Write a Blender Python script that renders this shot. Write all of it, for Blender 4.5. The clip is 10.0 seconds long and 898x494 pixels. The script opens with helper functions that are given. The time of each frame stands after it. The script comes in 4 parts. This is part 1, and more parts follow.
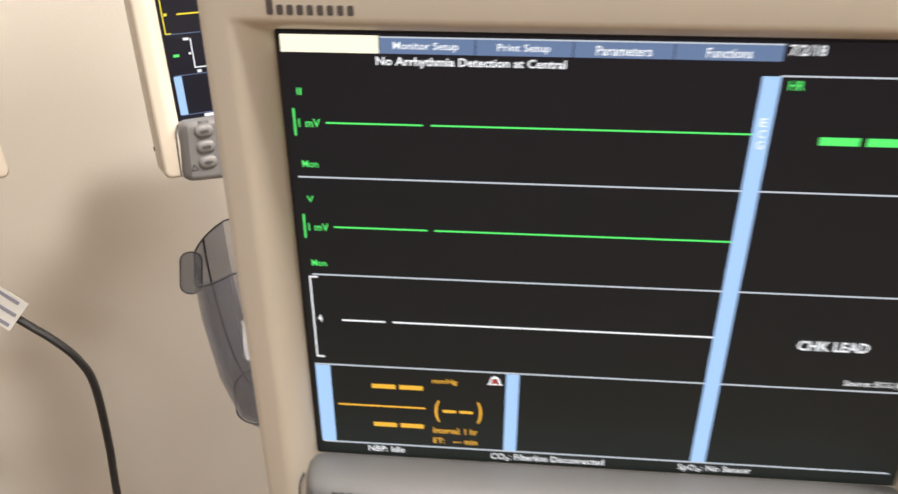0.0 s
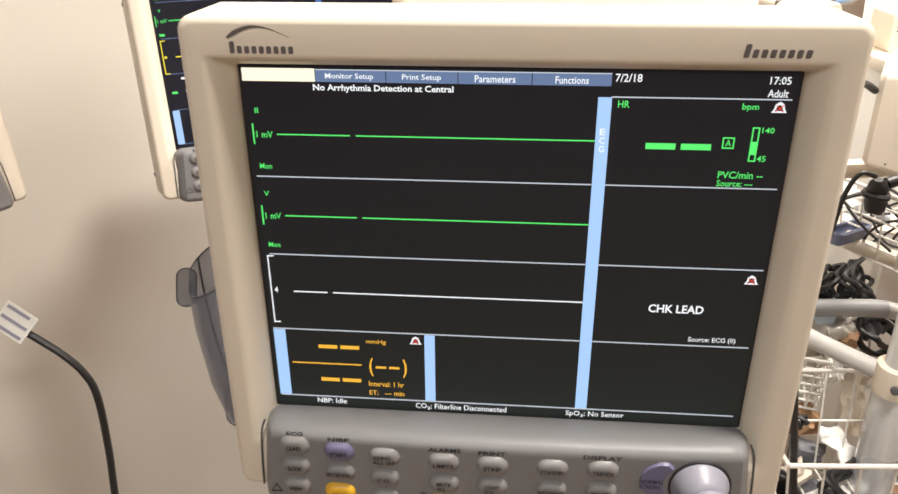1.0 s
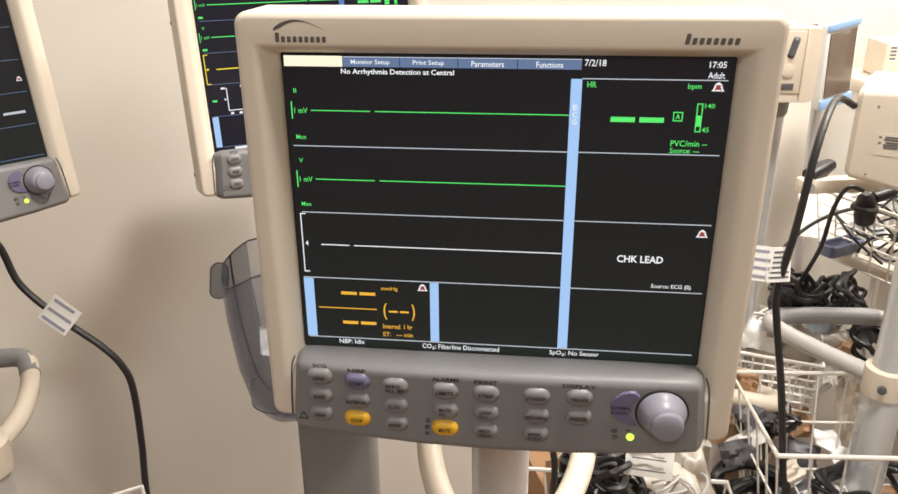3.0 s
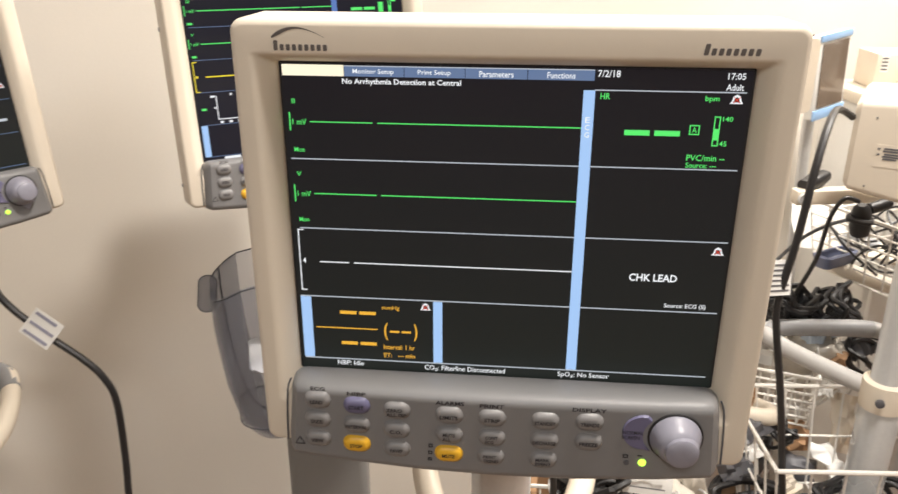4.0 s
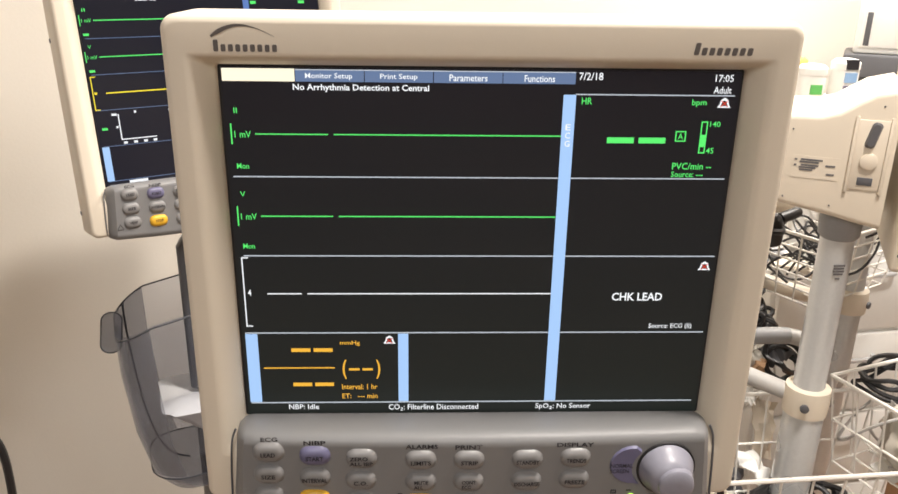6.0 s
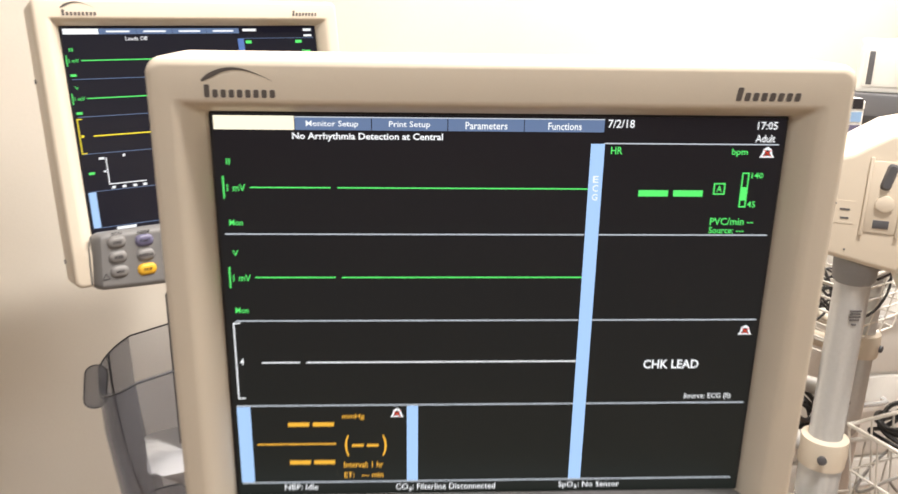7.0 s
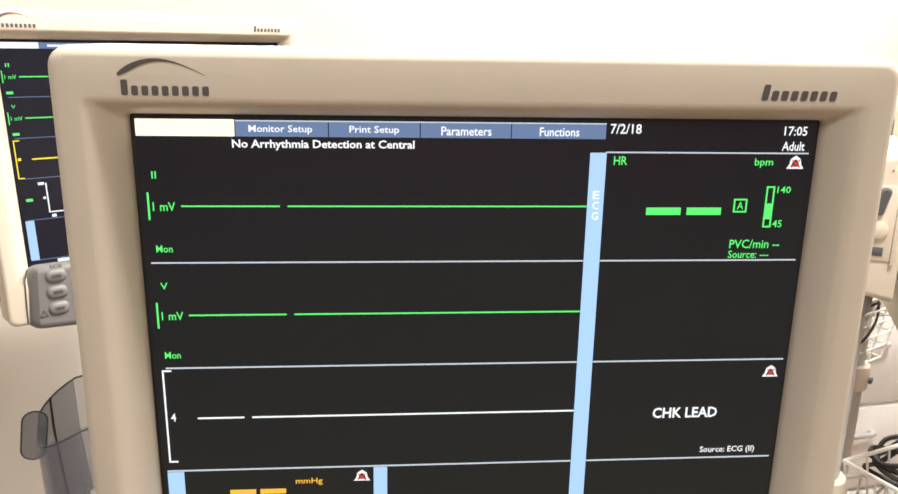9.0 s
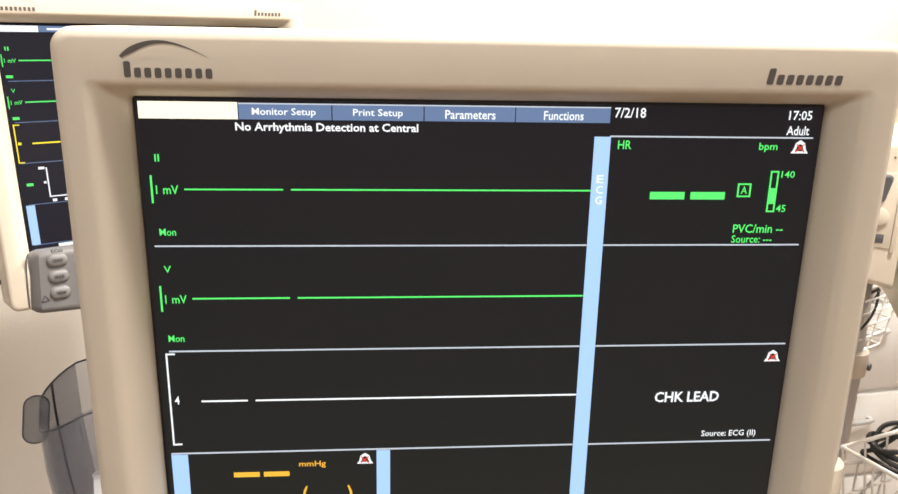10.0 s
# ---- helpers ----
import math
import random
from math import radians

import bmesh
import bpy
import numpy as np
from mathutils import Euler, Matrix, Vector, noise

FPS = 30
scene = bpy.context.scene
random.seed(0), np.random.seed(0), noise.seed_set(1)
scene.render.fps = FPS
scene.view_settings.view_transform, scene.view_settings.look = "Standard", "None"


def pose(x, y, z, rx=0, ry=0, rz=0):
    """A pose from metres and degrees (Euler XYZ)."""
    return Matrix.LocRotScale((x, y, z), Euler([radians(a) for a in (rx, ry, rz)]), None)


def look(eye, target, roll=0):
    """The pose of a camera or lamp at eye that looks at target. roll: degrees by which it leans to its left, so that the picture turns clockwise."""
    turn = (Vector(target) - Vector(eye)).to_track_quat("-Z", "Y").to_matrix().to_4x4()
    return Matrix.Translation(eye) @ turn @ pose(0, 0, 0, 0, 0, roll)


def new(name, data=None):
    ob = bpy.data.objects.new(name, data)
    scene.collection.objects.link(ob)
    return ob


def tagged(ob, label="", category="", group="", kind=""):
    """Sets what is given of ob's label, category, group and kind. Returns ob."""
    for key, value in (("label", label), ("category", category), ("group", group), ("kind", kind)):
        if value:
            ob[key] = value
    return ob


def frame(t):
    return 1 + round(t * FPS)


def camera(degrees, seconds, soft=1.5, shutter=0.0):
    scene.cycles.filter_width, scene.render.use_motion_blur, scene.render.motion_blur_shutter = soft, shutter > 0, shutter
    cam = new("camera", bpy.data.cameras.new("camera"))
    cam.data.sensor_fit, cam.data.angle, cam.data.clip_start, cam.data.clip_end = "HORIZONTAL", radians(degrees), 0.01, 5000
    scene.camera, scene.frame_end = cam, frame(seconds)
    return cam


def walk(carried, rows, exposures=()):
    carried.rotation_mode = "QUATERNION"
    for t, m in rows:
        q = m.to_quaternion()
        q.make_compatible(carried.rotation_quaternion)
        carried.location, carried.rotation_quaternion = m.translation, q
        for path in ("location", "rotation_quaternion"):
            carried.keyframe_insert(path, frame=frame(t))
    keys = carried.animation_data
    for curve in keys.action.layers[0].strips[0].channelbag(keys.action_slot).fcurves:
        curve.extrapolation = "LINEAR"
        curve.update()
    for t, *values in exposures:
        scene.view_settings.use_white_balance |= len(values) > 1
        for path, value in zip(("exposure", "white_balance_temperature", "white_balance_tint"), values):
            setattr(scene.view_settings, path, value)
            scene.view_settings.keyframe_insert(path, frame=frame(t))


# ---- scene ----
cam = camera(60.0, 10.0, shutter=0.5)
PATH = [
    (0.0, -0.0428, -0.2600, 1.4003, 4.91, -27.74, 0.05),
    (0.5, -0.0103, -0.3027, 1.4083, 4.43, -26.32, -0.85),
    (1.0, 0.0036, -0.3445, 1.4146, 5.18, -24.67, 0.30),
    (1.5, -0.0162, -0.3887, 1.4119, 4.28, -23.19, 0.09),
    (2.0, -0.0016, -0.4419, 1.4170, 3.20, -22.46, 0.30),
    (2.5, 0.0281, -0.4634, 1.4163, 5.50, -22.21, 0.64),
    (2.7, 0.0257, -0.4508, 1.4077, 6.36, -22.14, 0.50),
    (3.8, 0.0133, -0.4176, 1.4036, 6.83, -21.55, 0.22),
    (4.0, 0.0083, -0.4128, 1.4032, 5.66, -21.46, -0.11),
    (4.5, -0.0150, -0.3990, 1.3918, 2.27, -20.54, -0.83),
    (5.0, -0.0257, -0.3889, 1.3866, 0.36, -19.97, -1.10),
    (5.2, -0.0282, -0.3859, 1.3850, -0.72, -20.06, -1.00),
    (6.3, -0.0340, -0.3690, 1.3918, -2.13, -19.45, -0.85),
    (6.5, -0.0390, -0.3686, 1.3948, -2.08, -18.98, -0.79),
    (7.0, -0.0390, -0.3317, 1.3869, -2.55, -17.20, -0.87),
    (7.5, -0.0444, -0.2811, 1.3729, -4.55, -15.93, -1.32),
    (8.0, -0.0362, -0.2767, 1.3712, -4.82, -15.03, -1.24),
    (8.5, -0.0357, -0.2793, 1.3712, -4.56, -14.49, -1.05),
    (9.0, -0.0360, -0.2784, 1.3695, -4.47, -14.83, -0.97),
    (9.5, -0.0366, -0.2773, 1.3688, -4.32, -15.47, -1.08),
    (10.0, -0.0375, -0.2784, 1.3684, -4.48, -15.80, -1.11),
]
walk(cam, [(t, pose(x, y, z, 90 + pitch, roll, yaw)) for t, x, y, z, yaw, pitch, roll in PATH],
     exposures=[(0.0, 0.13), (1.5, 0.03), (2.5, -0.08), (4.0, -0.05), (5.0, 0.02), (6.5, 0.05), (7.5, 0.19), (10.0, 0.24)])

# ---- world, light ----
world = bpy.data.worlds.new("world")
scene.world = world
world.use_nodes = True
world.node_tree.nodes["Background"].inputs[0].default_value = (0.9, 0.85, 0.78, 1)
world.node_tree.nodes["Background"].inputs[1].default_value = 0.05


def ceiling_lamp(eye, target, size, power, colour):
    data = bpy.data.lights.new("ceiling_panel_light", "AREA")
    data.shape, data.size, data.size_y, data.energy, data.color = "RECTANGLE", size[0], size[1], power, colour
    ob = new("ceiling_panel_light", data)
    ob.matrix_world = look(eye, target)
    return ob


WARM = (1.0, 0.935, 0.86)
COOL = (0.96, 0.965, 0.97)
ceiling_lamp((1.12, 1.12, 2.62), (1.12, 1.12, 0.0), (0.45, 0.45), 66, WARM)
ceiling_lamp((-0.25, -1.75, 2.62), (-0.2, -1.5, 0.0), (0.7, 0.7), 23, COOL)
ceiling_lamp((1.70, -0.10, 2.62), (1.5, -0.1, 0.0), (0.28, 0.28), 6, WARM)
ceiling_lamp((0.44, -0.04, 2.62), (0.44, -0.04, 0.0), (0.24, 0.24), 39, WARM)

# ---- materials ----


def material(name, colour, rough=0.5, metal=0.0, vary=0.08, scale=40.0, bump=0.05, stain=0.1, stain_scale=4.0, coat=0.0):
    m = bpy.data.materials.new(name)
    m.use_nodes = True
    nt = m.node_tree
    b = nt.nodes["Principled BSDF"]
    geo = nt.nodes.new("ShaderNodeTexCoord")
    fine = nt.nodes.new("ShaderNodeTexNoise")
    fine.inputs["Scale"].default_value, fine.inputs["Detail"].default_value = scale, 4
    broad = nt.nodes.new("ShaderNodeTexNoise")
    broad.inputs["Scale"].default_value, broad.inputs["Detail"].default_value = stain_scale, 3
    nt.links.new(geo.outputs["Object"], fine.inputs["Vector"])
    nt.links.new(geo.outputs["Object"], broad.inputs["Vector"])
    ramp = nt.nodes.new("ShaderNodeMapRange")
    ramp.inputs["To Min"].default_value, ramp.inputs["To Max"].default_value = 1 - vary, 1 + vary
    nt.links.new(fine.outputs["Fac"], ramp.inputs["Value"])
    ramp2 = nt.nodes.new("ShaderNodeMapRange")
    ramp2.inputs["To Min"].default_value, ramp2.inputs["To Max"].default_value = 1 - stain, 1 + stain
    nt.links.new(broad.outputs["Fac"], ramp2.inputs["Value"])
    mul = nt.nodes.new("ShaderNodeMath")
    mul.operation = "MULTIPLY"
    nt.links.new(ramp.outputs[0], mul.inputs[0])
    nt.links.new(ramp2.outputs[0], mul.inputs[1])
    vec = nt.nodes.new("ShaderNodeVectorMath")
    vec.operation = "SCALE"
    vec.inputs[0].default_value = colour
    nt.links.new(mul.outputs[0], vec.inputs["Scale"])
    nt.links.new(vec.outputs["Vector"], b.inputs["Base Color"])
    rr = nt.nodes.new("ShaderNodeMapRange")
    rr.inputs["To Min"].default_value, rr.inputs["To Max"].default_value = max(0.03, rough - 0.08), min(1, rough + 0.08)
    nt.links.new(broad.outputs["Fac"], rr.inputs["Value"])
    nt.links.new(rr.outputs[0], b.inputs["Roughness"])
    b.inputs["Metallic"].default_value = metal
    b.inputs["Coat Weight"].default_value = coat
    if bump:
        bp = nt.nodes.new("ShaderNodeBump")
        bp.inputs["Strength"].default_value, bp.inputs["Distance"].default_value = bump, 0.001
        nt.links.new(fine.outputs["Fac"], bp.inputs["Height"])
        nt.links.new(bp.outputs[0], b.inputs["Normal"])
    return m


def glow(name, colour, strength=1.0):
    m = bpy.data.materials.new(name)
    m.use_nodes = True
    b = m.node_tree.nodes["Principled BSDF"]
    b.inputs["Base Color"].default_value = (0.01, 0.01, 0.01, 1)
    b.inputs["Roughness"].default_value = 0.3
    b.inputs["Emission Color"].default_value = (*colour, 1)
    b.inputs["Emission Strength"].default_value = strength
    return m


CREAM = material("cream plastic", (0.72, 0.64, 0.53), 0.45, vary=0.02, scale=1400, bump=0.03, stain=0.05, stain_scale=9)
GREY = material("grey panel plastic", (0.205, 0.202, 0.204), 0.48, vary=0.03, scale=1400, bump=0.04, stain=0.06, stain_scale=12)
BUTTON = material("pale grey rubber button", (0.215, 0.208, 0.207), 0.42, vary=0.03, scale=700, bump=0.05)
LILAC = material("lilac plastic", (0.14, 0.133, 0.225), 0.4, vary=0.04, scale=600, bump=0.05)
AMBER = material("amber rubber button", (0.75, 0.42, 0.03), 0.4, vary=0.04, scale=600, bump=0.05)
KNOB = material("blue-grey knob plastic", (0.27, 0.265, 0.315), 0.4, vary=0.03, scale=700, bump=0.05)
INK = material("dark print", (0.022, 0.019, 0.022), 0.85, bump=0)
LOGOINK = material("brown-grey print", (0.115, 0.098, 0.09), 0.7, bump=0)
GREYINK = material("grey print", (0.13, 0.125, 0.13), 0.6, bump=0)
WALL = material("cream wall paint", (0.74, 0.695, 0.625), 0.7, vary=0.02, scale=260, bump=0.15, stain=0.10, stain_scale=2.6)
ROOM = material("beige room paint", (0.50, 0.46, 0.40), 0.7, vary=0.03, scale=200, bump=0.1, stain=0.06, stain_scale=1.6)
CEIL = material("white ceiling paint", (0.70, 0.68, 0.64), 0.8, vary=0.02, scale=120, bump=0.1)
FLOOR = material("brown vinyl floor", (0.22, 0.13, 0.075), 0.45, vary=0.2, scale=30, bump=0.05, stain=0.2, stain_scale=3)
WHITEMETAL = material("white powder-coated wire", (0.78, 0.75, 0.70), 0.4, vary=0.05, scale=300, bump=0.05)
STEEL = material("satin steel tube", (0.64, 0.645, 0.65), 0.28, 0.5, vary=0.06, scale=200, bump=0.03)
GREYTUBE = material("grey rubber handle", (0.27, 0.27, 0.275), 0.5, vary=0.06, scale=200, bump=0.06)
DARKGREY = material("dark grey plastic", (0.10, 0.10, 0.11), 0.45, vary=0.05, scale=300, bump=0.05)
COLUMN = material("grey painted steel column", (0.215, 0.21, 0.203), 0.5, vary=0.05, scale=300, bump=0.05)
BLACK = material("black rubber cable", (0.018, 0.017, 0.018), 0.45, vary=0.1, scale=200, bump=0.05)
BAGPAPER = material("thin off-white paper", (0.78, 0.76, 0.72), 0.75, vary=0.04, scale=60, bump=0.10)
PAPER = material("white paper label", (0.80, 0.79, 0.76), 0.7, vary=0.03, scale=100, bump=0.05)
BLUEPL = material("pale blue plastic", (0.30, 0.48, 0.75), 0.4, vary=0.04, scale=200, bump=0.03)
YELLOW = material("yellow plastic", (0.75, 0.55, 0.12), 0.5, vary=0.05, scale=200, bump=0.03)
CARD = material("brown cardboard", (0.36, 0.21, 0.11), 0.8, vary=0.12, scale=90, bump=0.2)
CLEAR_BAG = material("crinkled clear plastic bag", (0.50, 0.46, 0.40), 0.25, vary=0.25, scale=45, bump=0.5, stain=0.2, stain_scale=14)
GREENPL = material("green plastic", (0.12, 0.45, 0.12), 0.4, vary=0.05)
DISPLAYGLASS = material("brown-grey unlit display", (0.16, 0.12, 0.09), 0.12, vary=0.3, scale=20, bump=0)
TILEMAT = material("terracotta floor tile", (0.30, 0.165, 0.09), 0.5, vary=0.15, scale=60, bump=0.1, stain=0.2, stain_scale=5)
SLATE = material("slate blue plastic", (0.17, 0.19, 0.28), 0.4, vary=0.05, scale=200, bump=0.03)
PALEBLUE = material("pale blue-white plastic", (0.58, 0.68, 0.82), 0.4, vary=0.05, scale=200, bump=0.03)
PALEGREY = material("pale grey coated handle", (0.43, 0.415, 0.40), 0.45, vary=0.04, scale=200, bump=0.03)
LAVENDER = material("grey-lavender print", (0.30, 0.30, 0.38), 0.6, bump=0)



def smoke(name, share):
    """Smoke-tinted clear plastic: share is how much of it the eye sees as surface."""
    m = bpy.data.materials.new(name)
    m.use_nodes = True
    nt = m.node_tree
    b = nt.nodes["Principled BSDF"]
    b.inputs["Base Color"].default_value = (0.17, 0.18, 0.21, 1)
    b.inputs["Roughness"].default_value = 0.14
    tr = nt.nodes.new("ShaderNodeBsdfTransparent")
    tr.inputs[0].default_value = (0.93, 0.94, 0.97, 1)
    mx = nt.nodes.new("ShaderNodeMixShader")
    mx.inputs[0].default_value = share
    nt.links.new(tr.outputs[0], mx.inputs[1])
    nt.links.new(b.outputs[0], mx.inputs[2])
    nt.links.new(mx.outputs[0], nt.nodes["Material Output"].inputs[0])
    return m


SMOKE = smoke("smoke-tinted clear plastic", 0.09)
SMOKEDARK = smoke("dark smoke-tinted plastic", 0.46)
# dark colour for the refraction lines along the clear plastic's edges
EDGEDARK = material("smoke plastic edge darkening", (0.045, 0.047, 0.055), 0.2, vary=0.05, scale=200, bump=0)


def display_glass(name, low, high, strength):
    """Dark display whose emission holds faint backlight glow and painted reflection, shading from low to high edge."""
    m = bpy.data.materials.new(name)
    m.use_nodes = True
    nt = m.node_tree
    b = nt.nodes["Principled BSDF"]
    b.inputs["Base Color"].default_value = (0.006, 0.006, 0.0075, 1)
    b.inputs["Roughness"].default_value = 0.32
    b.inputs["Specular IOR Level"].default_value = 0.32
    tc = nt.nodes.new("ShaderNodeTexCoord")
    sep = nt.nodes.new("ShaderNodeSeparateXYZ")
    rg = nt.nodes.new("ShaderNodeMapRange")
    rg.inputs["From Min"].default_value, rg.inputs["From Max"].default_value = -0.09, 0.09
    mix = nt.nodes.new("ShaderNodeMix")
    mix.data_type = "RGBA"
    mix.inputs["A"].default_value, mix.inputs["B"].default_value = low, high
    nt.links.new(tc.outputs["Object"], sep.inputs[0])
    nt.links.new(sep.outputs["Z"], rg.inputs["Value"])
    nt.links.new(rg.outputs[0], mix.inputs["Factor"])
    nt.links.new(mix.outputs["Result"], b.inputs["Emission Color"])
    b.inputs["Emission Strength"].default_value = strength
    return m


# SCREEN's brighter greenish low end puts the glass's room reflection into its emission.
SCREEN = display_glass("dark display glass", (1.05, 1.30, 1.08, 1), (0.42, 0.34, 0.62, 1), 0.0115)
SIDESCREEN = display_glass("blue-black display glass", (0.25, 0.28, 0.95, 1), (0.22, 0.26, 0.85, 1), 0.0130)
BEZELBLACK = material("black screen surround", (0.01, 0.008, 0.009), 0.4, bump=0)
G_GREEN = glow("lit green pixels", (0.10, 0.85, 0.16), 1.05)
G_WHITE = glow("lit white pixels", (0.95, 0.97, 1.0), 1.0)
G_GREYLINE = glow("lit grey pixels", (0.58, 0.63, 0.70), 0.95)
G_BLUE = glow("lit pale blue pixels", (0.36, 0.56, 0.88), 1.1)
G_SIDEBLUE = glow("lit mid blue pixels", (0.10, 0.20, 0.52), 1.0)
G_TAB = glow("lit slate blue pixels", (0.13, 0.20, 0.36), 0.95)
G_CREAM = glow("lit cream pixels", (1.0, 0.92, 0.70), 1.1)
G_AMBER = glow("lit amber pixels", (1.0, 0.52, 0.05), 0.95)
G_YELLOW = glow("lit yellow pixels", (1.0, 0.80, 0.03), 1.0)
G_RED = glow("lit red pixels", (0.85, 0.06, 0.03), 0.9)
G_LED = glow("lit green lamp", (0.55, 1.0, 0.08), 2.0)

# ---- mesh helpers ----


def mesh_of(bm, name, mat, smooth=False):
    me = bpy.data.meshes.new(name)
    bmesh.ops.recalc_face_normals(bm, faces=bm.faces)
    bm.to_mesh(me)
    bm.free()
    if smooth:
        for p in me.polygons:
            p.use_smooth = True
        me.set_sharp_from_angle(angle=radians(38))
    me.materials.append(mat)
    return me


def part(name, bm, mat, parent=None, label="", m=None, smooth=True):
    me = bm if isinstance(bm, bpy.types.Mesh) else mesh_of(bm, name, mat, smooth)
    ob = new(name, me)
    if parent:
        ob.parent = parent
    if m is not None:
        ob.matrix_basis = m
    if label:
        tagged(ob, label)
    return ob


def thing(name, label, category, m=None, group="", kind=""):
    ob = new(name)
    if m is not None:
        ob.matrix_basis = m
    return tagged(ob, label, category, group, kind)


def rounded(xl, xr, zl, zh, r, n=6):
    """Points of a rounded rectangle in x and z."""
    r = min(r, (xr - xl) / 2 - 1e-5, (zh - zl) / 2 - 1e-5)
    pts = []
    for cx, cz, a0 in ((xr - r, zh - r, 0), (xl + r, zh - r, 90), (xl + r, zl + r, 180), (xr - r, zl + r, 270)):
        for i in range(n + 1):
            a = radians(a0 + 90 * i / n)
            pts.append((cx + r * math.cos(a), cz + r * math.sin(a)))
    return pts


def loft(rings, cap0=True, cap1=True, n=6):
    """A skin over rounded rectangles (xl, xr, zl, zh, r, y)."""
    bm = bmesh.new()
    loops = [[bm.verts.new((x, k[5], z)) for x, z in rounded(*k[:5], n)] for k in rings]
    for a, b in zip(loops, loops[1:]):
        for i in range(len(a)):
            j = (i + 1) % len(a)
            bm.faces.new((a[i], a[j], b[j], b[i]))
    if cap0:
        bm.faces.new(loops[0])
    if cap1:
        bm.faces.new(loops[-1])
    return bm


def slab(x0, x1, y0, y1, z0, z1, bev=0.0, seg=2):
    bm = bmesh.new()
    bmesh.ops.create_cube(bm, size=1, matrix=Matrix.LocRotScale(((x0 + x1) / 2, (y0 + y1) / 2, (z0 + z1) / 2), None, (x1 - x0, y1 - y0, z1 - z0)))
    if bev:
        bmesh.ops.bevel(bm, geom=list(bm.edges), offset=bev, segments=seg, affect="EDGES", profile=0.5)
    return bm


def turned(profile, n=24):
    """A body of revolution round z from (radius, z) points, closed by caps."""
    bm = bmesh.new()
    rings = [[bm.verts.new((r * math.cos(2 * math.pi * i / n), r * math.sin(2 * math.pi * i / n), z)) for i in range(n)] for r, z in profile]
    for a, b in zip(rings, rings[1:]):
        for i in range(n):
            j = (i + 1) % n
            bm.faces.new((a[i], a[j], b[j], b[i]))
    bm.faces.new(rings[0]), bm.faces.new(rings[-1])
    return bm


def smooth_path(pts, steps=8):
    out, p = [], [Vector(q) for q in pts]
    for i in range(len(p) - 1):
        a, b, c, d = p[max(i - 1, 0)], p[i], p[i + 1], p[min(i + 2, len(p) - 1)]
        for k in range(steps):
            t = k / steps
            out.append(0.5 * (2 * b + (c - a) * t + (2 * a - 5 * b + 4 * c - d) * t * t + (3 * b - a - 3 * c + d) * t ** 3))
    return out + [p[-1]]


def tube(pts, r, n=8, steps=8, closed=False, bm=None):
    path = smooth_path(pts, steps) if steps > 1 else [Vector(q) for q in pts]
    bm = bm or bmesh.new()
    rings = []
    side = None
    for i, q in enumerate(path):
        d = (path[min(i + 1, len(path) - 1)] - path[max(i - 1, 0)]).normalized()
        if side is None:
            side = d.orthogonal().normalized()
        side = (side - d * side.dot(d)).normalized()
        up = d.cross(side)
        rings.append([bm.verts.new(q + r * (math.cos(2 * math.pi * k / n) * side + math.sin(2 * math.pi * k / n) * up)) for k in range(n)])
    for a, b in zip(rings, rings[1:]):
        for i in range(n):
            j = (i + 1) % n
            bm.faces.new((a[i], a[j], b[j], b[i]))
    bm.faces.new(rings[0]), bm.faces.new(rings[-1])
    return bm


# ---- writing and display marks, in millimetres of a display face ----
GLYPHS = {}


def words(text, box, mat, parent, y=-0.0006, name="caption", bold=False):
    """Writing that fills the box x0, z0, x1, z1 (mm) in the plane y."""
    key = (text, box, mat.name, bold)
    if key not in GLYPHS:
        c = bpy.data.curves.new("caption", "FONT")
        c.body, c.resolution_u = text, 2
        c.offset = 0.022 if bold else 0.010
        tmp = new("caption", c)
        dg = bpy.context.evaluated_depsgraph_get()
        me = bpy.data.meshes.new_from_object(tmp.evaluated_get(dg))
        bpy.data.objects.remove(tmp)
        co = np.empty(len(me.vertices) * 3)
        me.vertices.foreach_get("co", co)
        co = co.reshape(-1, 3)
        lo, hi = co.min(0), co.max(0)
        x0, z0, x1, z1 = [v / 1000 for v in box]
        out = np.zeros_like(co)
        out[:, 0] = x0 + (co[:, 0] - lo[0]) / (hi[0] - lo[0]) * (x1 - x0)
        out[:, 2] = z0 + (co[:, 1] - lo[1]) / (hi[1] - lo[1]) * (z1 - z0)
        me.vertices.foreach_set("co", out.ravel())
        me.materials.clear()
        me.materials.append(mat)
        GLYPHS[key] = me
    ob = new(name, GLYPHS[key])
    ob.parent = parent
    ob.matrix_basis = pose(0, y, 0)
    return ob


def bar(x0, z0, x1, z1, mat, parent, name="marking", y=-0.0005, thick=0.0004):
    return part(name, slab(x0 / 1000, x1 / 1000, y, y + thick, z0 / 1000, z1 / 1000), mat, parent, smooth=False)


